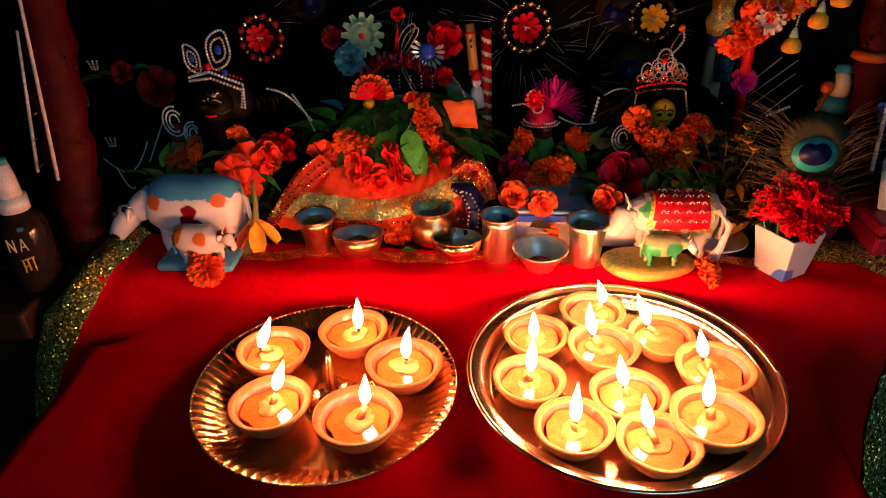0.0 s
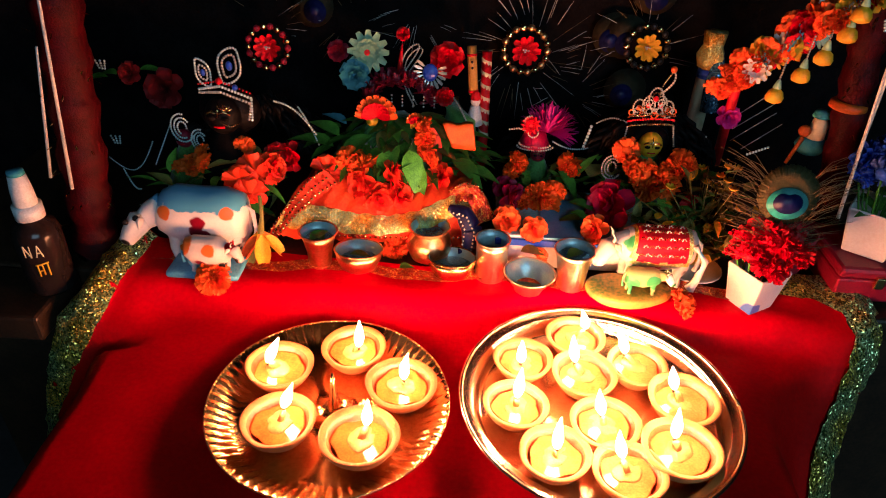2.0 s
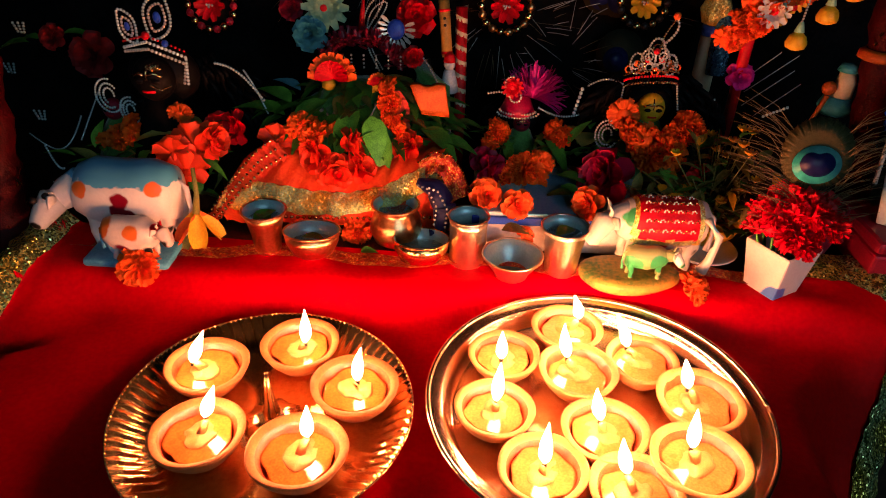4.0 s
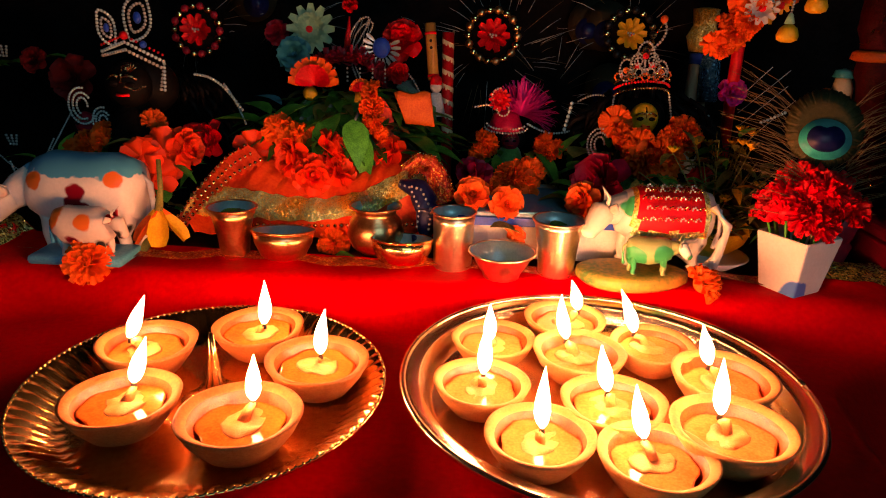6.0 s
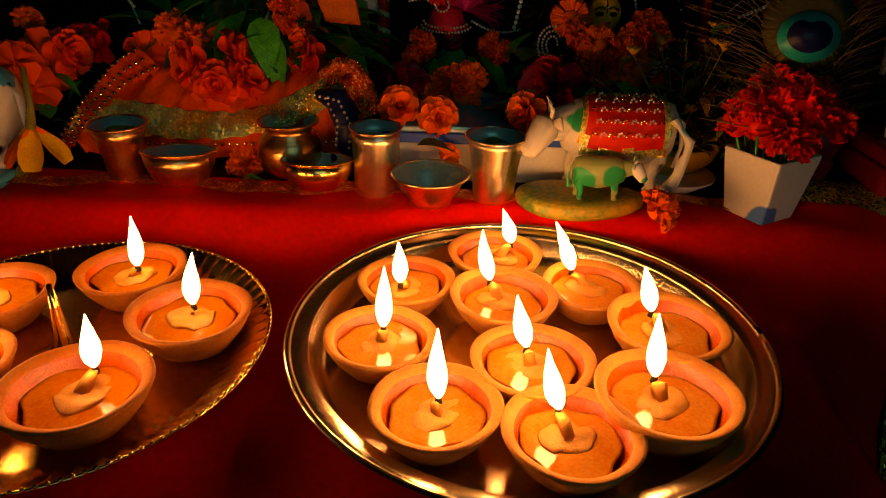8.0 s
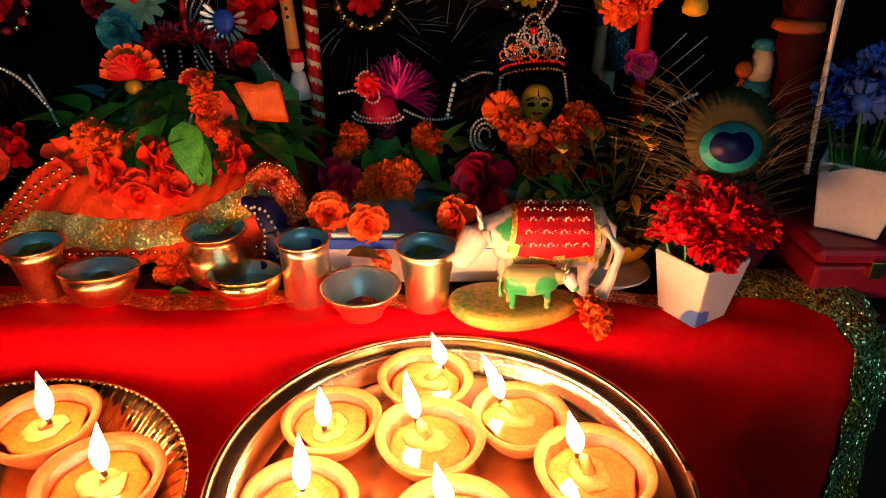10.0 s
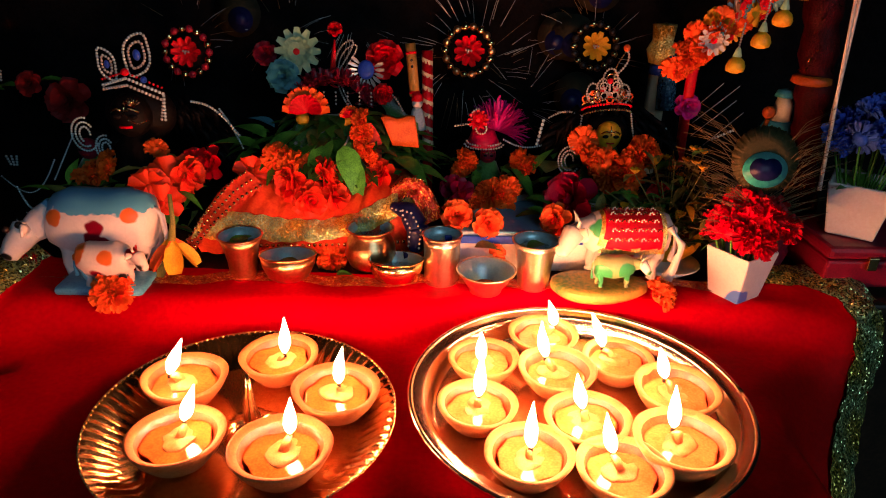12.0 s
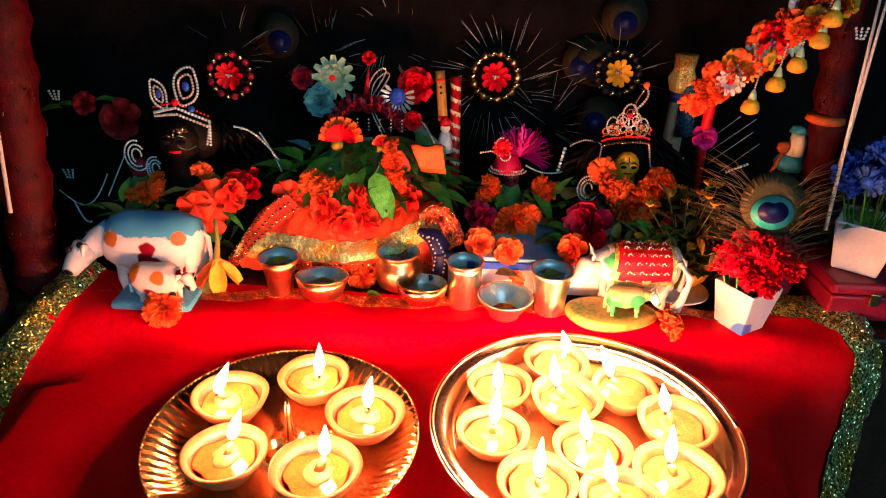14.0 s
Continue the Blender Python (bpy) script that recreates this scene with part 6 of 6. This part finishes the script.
# ---- right side: garland, pillar, rods ----
g0, g1 = Vector((0.319, 0.810, 0.234)), Vector((0.417, 0.760, 0.347))
gar = empty("flower_garland", (0, 0, 0))
tagged(gar, "slanting garland of orange and red cloth flowers with bells", "garland")
part("cord", loft([g0 + Vector((0.0, 0.02, -0.005)), g0.lerp(g1, 0.5) + Vector((0, 0.02, 0.004)), g1 + Vector((0.02, 0.02, 0.02))], 0.003, 8), M["leaf"], gar)
rnd = random.Random(12)
for i in range(62):
    s = (i + 0.3) / 62
    p = g0.lerp(g1, s) + Vector((rnd.uniform(-0.012, 0.012), rnd.uniform(-0.006, 0.016), rnd.uniform(-0.02, 0.02)))
    kind, mt = ("marigold", "marigold") if s < 0.25 else rnd.choice((("rose", "yellowrose"), ("daisy", "yellow"), ("marigold", "marigold"), ("rose", "yellowrose"), ("rose", "red"), ("rose", "peach"), ("daisy", "skyblue"), ("daisy", "white")))
    if mt == "yellowrose":
        mt = "yellow"
    r = rnd.uniform(0.01, 0.0155)
    key = (kind, mt)
    if kind == "rose":
        ob = new("blossom")
        ob.parent = gar
        ob.empty_display_size = 0.01
        rose_petals(ob, mt, r, i)
        ob.matrix_basis = pose(*p, rnd.uniform(50, 95), rnd.uniform(-30, 30), rnd.uniform(0, 360))
        continue
    if key not in FLOWERS:
        bmx = {"daisy": daisy_mesh, "marigold": lambda: marigold_mesh(i)}[kind]()
        ob = part("blossom", bmx, [M[mt]] if kind != "daisy" else [M[mt], M["red"]], gar)
        FLOWERS[key] = ob.data
    else:
        ob = new("blossom", FLOWERS[key])
        ob.parent = gar
    ob.matrix_basis = pose(*p, rnd.uniform(50, 95), rnd.uniform(-30, 30), rnd.uniform(0, 360)) @ Matrix.Diagonal((r, r, r, 1))
for c in ((0.359, 0.770, 0.233), (0.377, 0.765, 0.258), (0.391, 0.760, 0.279), (0.404, 0.755, 0.304), (0.408, 0.750, 0.325)):
    p = Vector(c)
    bell = part("bell", lathe([(0.004, -0.005), (0.0085, -0.003), (0.0095, 0.001), (0.0075, 0.007), (0.004, 0.01), (0.001, 0.011)], 20, centre=p), M["yellow"], gar, "small yellow bell")
    part("cap", lathe([(0.001, 0.0105), (0.0045, 0.011), (0.002, 0.019), (0.001, 0.02)], 12, centre=p), M["mint"], bell, "green metallic cap")
    bm = bmesh.new()
    bead_row(bm, [p + Vector((0, 0, 0.02)), p + Vector((0.004, 0.005, 0.042))], 0.0012)
    part("bead_thread", bm, M["pearl"], bell)
x, y, z = (0.339, 0.935, 0.156)
bt = empty("blue_banded_bottle", (x, y, z))
tagged(bt, "slim pale bottle with a blue band and glitter top", "bottle")
part("body", lathe([(0.001, -0.085), (0.012, -0.085), (0.012, 0.04), (0.001, 0.041)], 20), M["cream"], bt)
part("band", lathe([(0.001, 0.0412), (0.0125, 0.0412), (0.0125, 0.052), (0.001, 0.053)], 20), M["cobalt"], bt)
part("glitter_top", lathe([(0.001, 0.0532), (0.013, 0.054), (0.017, 0.07), (0.012, 0.082), (0.014, 0.1), (0.001, 0.102)], 20, ripple=lambda a, k: 1 + 0.12 * math.sin(5 * a)), M["lace"], bt, "glittering foil top")
bm = loft([(0.346, 0.930, 0.229), (0.347, 0.925, 0.195), (0.348, 0.920, 0.156)], [0.008, 0.012, 0.011], 14)
tagged(part("tinsel_tassel", bm, mat("blue_tinsel", (0.15, 0.5, 0.75), 0.25, 0.7, (0.03, 0.15, 0.35), 90, 0.9, sparkle=380)), "glittering blue tinsel tassel", "tassel")
flower("rose", "purple_flower", (0.352, 0.860, 0.174), 0.014, 75, 0, 0, "pink", "small purple cloth flower on the stick")
bm = loft([(0.344, 0.840, 0.237), (0.354, 0.865, 0.170), (0.369, 0.900, 0.092)], 0.006, 10)
tagged(part("red_stick", bm, M["red"]), "thin red stick under the garland", "stick")
for a, b in (((0.409, 0.860, 0.198), (0.370, 0.880, 0.150)), ((0.409, 0.860, 0.182), (0.371, 0.880, 0.134)), ((0.420, 0.860, 0.168), (0.388, 0.880, 0.123)), ((0.390, 0.860, 0.201), (0.371, 0.880, 0.169))):
    tagged(part("wire_strand", loft([a, b], 0.00035, 5), M["stick"]), "thin silvery wire behind the flowers", "wire", "wire strands")
x, y, z = (0.437, 0.820, 0.165)
bm = bmesh.new()
lathe([(0.001, 0), (0.026, 0), (0.024, 0.03), (0.018, 0.07), (0.001, 0.075)], 18, bm, 0, (x, y, ZB + 0.005))
lathe([(0.001, 0), (0.02, 0), (0.026, 0.012), (0.02, 0.026), (0.001, 0.028)], 18, bm, 1, (x + 0.006, y, z - 0.02))
loft([(x + 0.008, y, z + 0.005), (x + 0.01, y, z + 0.03), (x + 0.008, y, z + 0.045)], [0.016, 0.014, 0.01], 12, bm, 2)
ball(bm, (x - 0.014, y - 0.005, z + 0.02), 0.0105, mi=3, u=12, v=10)
lathe([(0.001, 0.044), (0.015, 0.045), (0.012, 0.055), (0.001, 0.058)], 14, bm, 1, (x + 0.008, y, z))
loft([(x - 0.03, y - 0.01, z - 0.04), (x - 0.016, y - 0.01, z + 0.01)], [0.003, 0.004], 8, bm, 3)
for v in bm.verts:
    if v.co.z > z - 0.05:
        v.co = Vector((x, y, z)) + (v.co - Vector((x, y, z))) * 0.68
tagged(part("dressed_statuette", bm, [M["dark"], M["teal"], M["cream"], M["orange"]]), "small statuette in orange, cream and teal", "statue")


def pillar(a, b, r, label, seed):
    a, b = Vector(a), Vector(b)
    th = empty("wrapped_pillar", (0, 0, 0))
    tagged(th, label, "pillar", "cloth-wrapped pillars")
    base = Vector((b.x + (b.x - a.x) * 0.3, b.y, ZB - 0.006))
    top = a + (a - b) * 1.2
    pts = chain([base, b, a, top], 60)
    part("shaft", loft(pts, [r * (1 + 0.09 * math.sin(i * 1.05) + 0.04 * math.sin(i * 2.3)) for i in range(61)], 20), M["pillar"], th)
    rnd = random.Random(seed)
    bm = bmesh.new()
    for i in range(150):
        p = pts[rnd.randrange(60)]
        t = rnd.uniform(math.pi, 2 * math.pi)
        q = p + Vector((r * 1.15 * math.cos(t), r * 1.15 * math.sin(t), rnd.uniform(-0.01, 0.01)))
        petal(bm, turn(t, rnd.uniform(-1, 1), q), rnd.uniform(0.004, 0.009), 0.003, 0.3, 0.2, nu=2)
    tagged(part("gold_flecks", bm, M["goldbead"], th, "gold foil flecks"), kind="stuff")


pillar((-0.383, 0.720, 0.273), (-0.398, 0.700, 0.027), 0.024, "pillar wrapped in crimson cloth with gold flecks", 1)
pillar((0.459, 0.810, 0.265), (0.475, 0.800, 0.112), 0.018, "dim pillar wrapped in crimson cloth", 2)
bm = lathe([(0.0165, 0), (0.0205, 0.002), (0.0195, 0.008), (0.0165, 0.01)], 18, centre=(0.459, 0.805, 0.212))
tagged(part("orange_collar", bm, M["orange"]), "orange cloth collar round the pillar", "collar")
LS = "thin white stick leaning beside the pillar"
for a, b in (((-0.362, 0.665, 0.307), (-0.383, 0.665, 0.129)), ((-0.403, 0.690, 0.218), (-0.421, 0.690, 0.127)), ((0.429, 0.710, 0.273), (0.434, 0.700, 0.130)), ((0.449, 0.740, 0.287), (0.452, 0.740, 0.185))):
    a, b = Vector(a), Vector(b)
    tagged(part("white_stick", loft([a + (a - b) * 0.6, a, b], [0.0012, 0.0016, 0.002], 8), M["stick"]), LS, "stick", "white sticks")
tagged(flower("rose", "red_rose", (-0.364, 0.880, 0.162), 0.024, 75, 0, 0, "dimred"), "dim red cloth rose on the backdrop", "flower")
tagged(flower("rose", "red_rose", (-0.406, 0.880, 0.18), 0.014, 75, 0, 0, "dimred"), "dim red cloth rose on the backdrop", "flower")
for c, az in (((-0.425, 0.880, 0.177), 170), ((-0.395, 0.880, 0.184), 20), ((-0.437, 0.880, 0.173), 200)):
    tagged(part("leaf", leaf(bmesh.new(), c, radians(az), 0.1, 0.034, 0.022), M["leaf"]), "green cloth leaf of the dim red roses", "leaf")
for c in ((-0.443, 0.880, 0.194), (-0.469, 0.880, 0.147), (-0.436, 0.860, 0.099), (0.455, 0.780, 0.316)):
    bm = bmesh.new()
    for k in range(3):
        bead_row(bm, [(c[0] - 0.006 + 0.006 * k, c[1], c[2]), (c[0] - 0.002 + 0.003 * k, c[1], c[2] - 0.012)], 0.0016)
    tagged(part("crystal_drop", bm, M["gem"]), "tiny hanging clear drops", "beads", "crystal drops")

# ---- spray bottle ----
x, y = -0.416, 0.634
bo = empty("spray_bottle", (x, y, 0.0225), 0, 0, 0)
tagged(bo, "dark spray bottle with a white pump cap", "bottle")
part("body", lathe([(0.001, 0), (0.0225, 0), (0.024, 0.003), (0.024, 0.07), (0.021, 0.08), (0.011, 0.087), (0.01, 0.092), (0.001, 0.093)], 32), M["glass"], bo)
part("collar", lathe([(0.001, 0.0885), (0.0145, 0.0885), (0.0145, 0.103), (0.001, 0.104)], 28, ripple=lambda a, k: 1 + 0.012 * math.cos(a * 24)), M["plastic"], bo)
part("pump", lathe([(0.001, 0.104), (0.0115, 0.104), (0.0105, 0.122), (0.0085, 0.136), (0.001, 0.137)], 24), M["plastic"], bo)
part("nozzle_cap", lathe([(0.001, 0.1372), (0.0083, 0.1372), (0.008, 0.142), (0.001, 0.1425)], 24), M["teal"], bo, "pale teal nozzle top")


def bar(a0, z0, a1, z1, w):
    pts = []
    for i in range(7):
        a, z = radians(a0 + (a1 - a0) * i / 6), z0 + (z1 - z0) * i / 6
        pts.append((0.0243 * math.cos(a), 0.0243 * math.sin(a), z))
    return loft(pts, [w] * 7, 6)


for a0, z0, a1, z1 in ((265, 0.052, 265, 0.066), (265, 0.066, 280, 0.052), (280, 0.052, 280, 0.066), (291, 0.052, 298, 0.066), (298, 0.066, 306, 0.052), (294, 0.057, 303, 0.057)):
    part("print_bar", bar(a0, z0, a1, z1, 0.0007), M["ink"], bo, "cream printed bar")
for a0, z0, a1, z1 in ((282, 0.042, 312, 0.044), (286, 0.043, 286, 0.028), (296, 0.043, 297, 0.03), (308, 0.044, 308, 0.028), (286, 0.034, 297, 0.036)):
    part("print_bar", bar(a0, z0, a1, z1, 0.0009), M["yellow"], bo, "yellow printed bar")

# navy beaded drape between the vessels
bm = bmesh.new()
path = chain([(0.017, 0.735, 0.093), (0.035, 0.728, 0.090), (0.045, 0.722, 0.073), (0.042, 0.718, 0.047), (0.030, 0.716, 0.046)], 24)
loft(path, [0.004 + 0.008 * math.sin(math.pi * min(1, i / 22)) for i in range(25)], 12, bm)
nd = empty("navy_peacock_tail", (0, 0, 0))
tagged(nd, "curved navy blue ornament strung with pearls", "ornament")
part("body", bm, M["eye_navy"], nd)
bm = bmesh.new()
bead_row(bm, [p + Vector((0.003, -0.0125, 0.003)) for p in path[3:20]], 0.0014, 0, 0.0048)
bead_row(bm, [p + Vector((-0.008, -0.0095, 0.004)) for p in path[3:20]], 0.0012, 0, 0.0048)
part("pearl_string", bm, M["pearl"], nd, "white pearl strings")
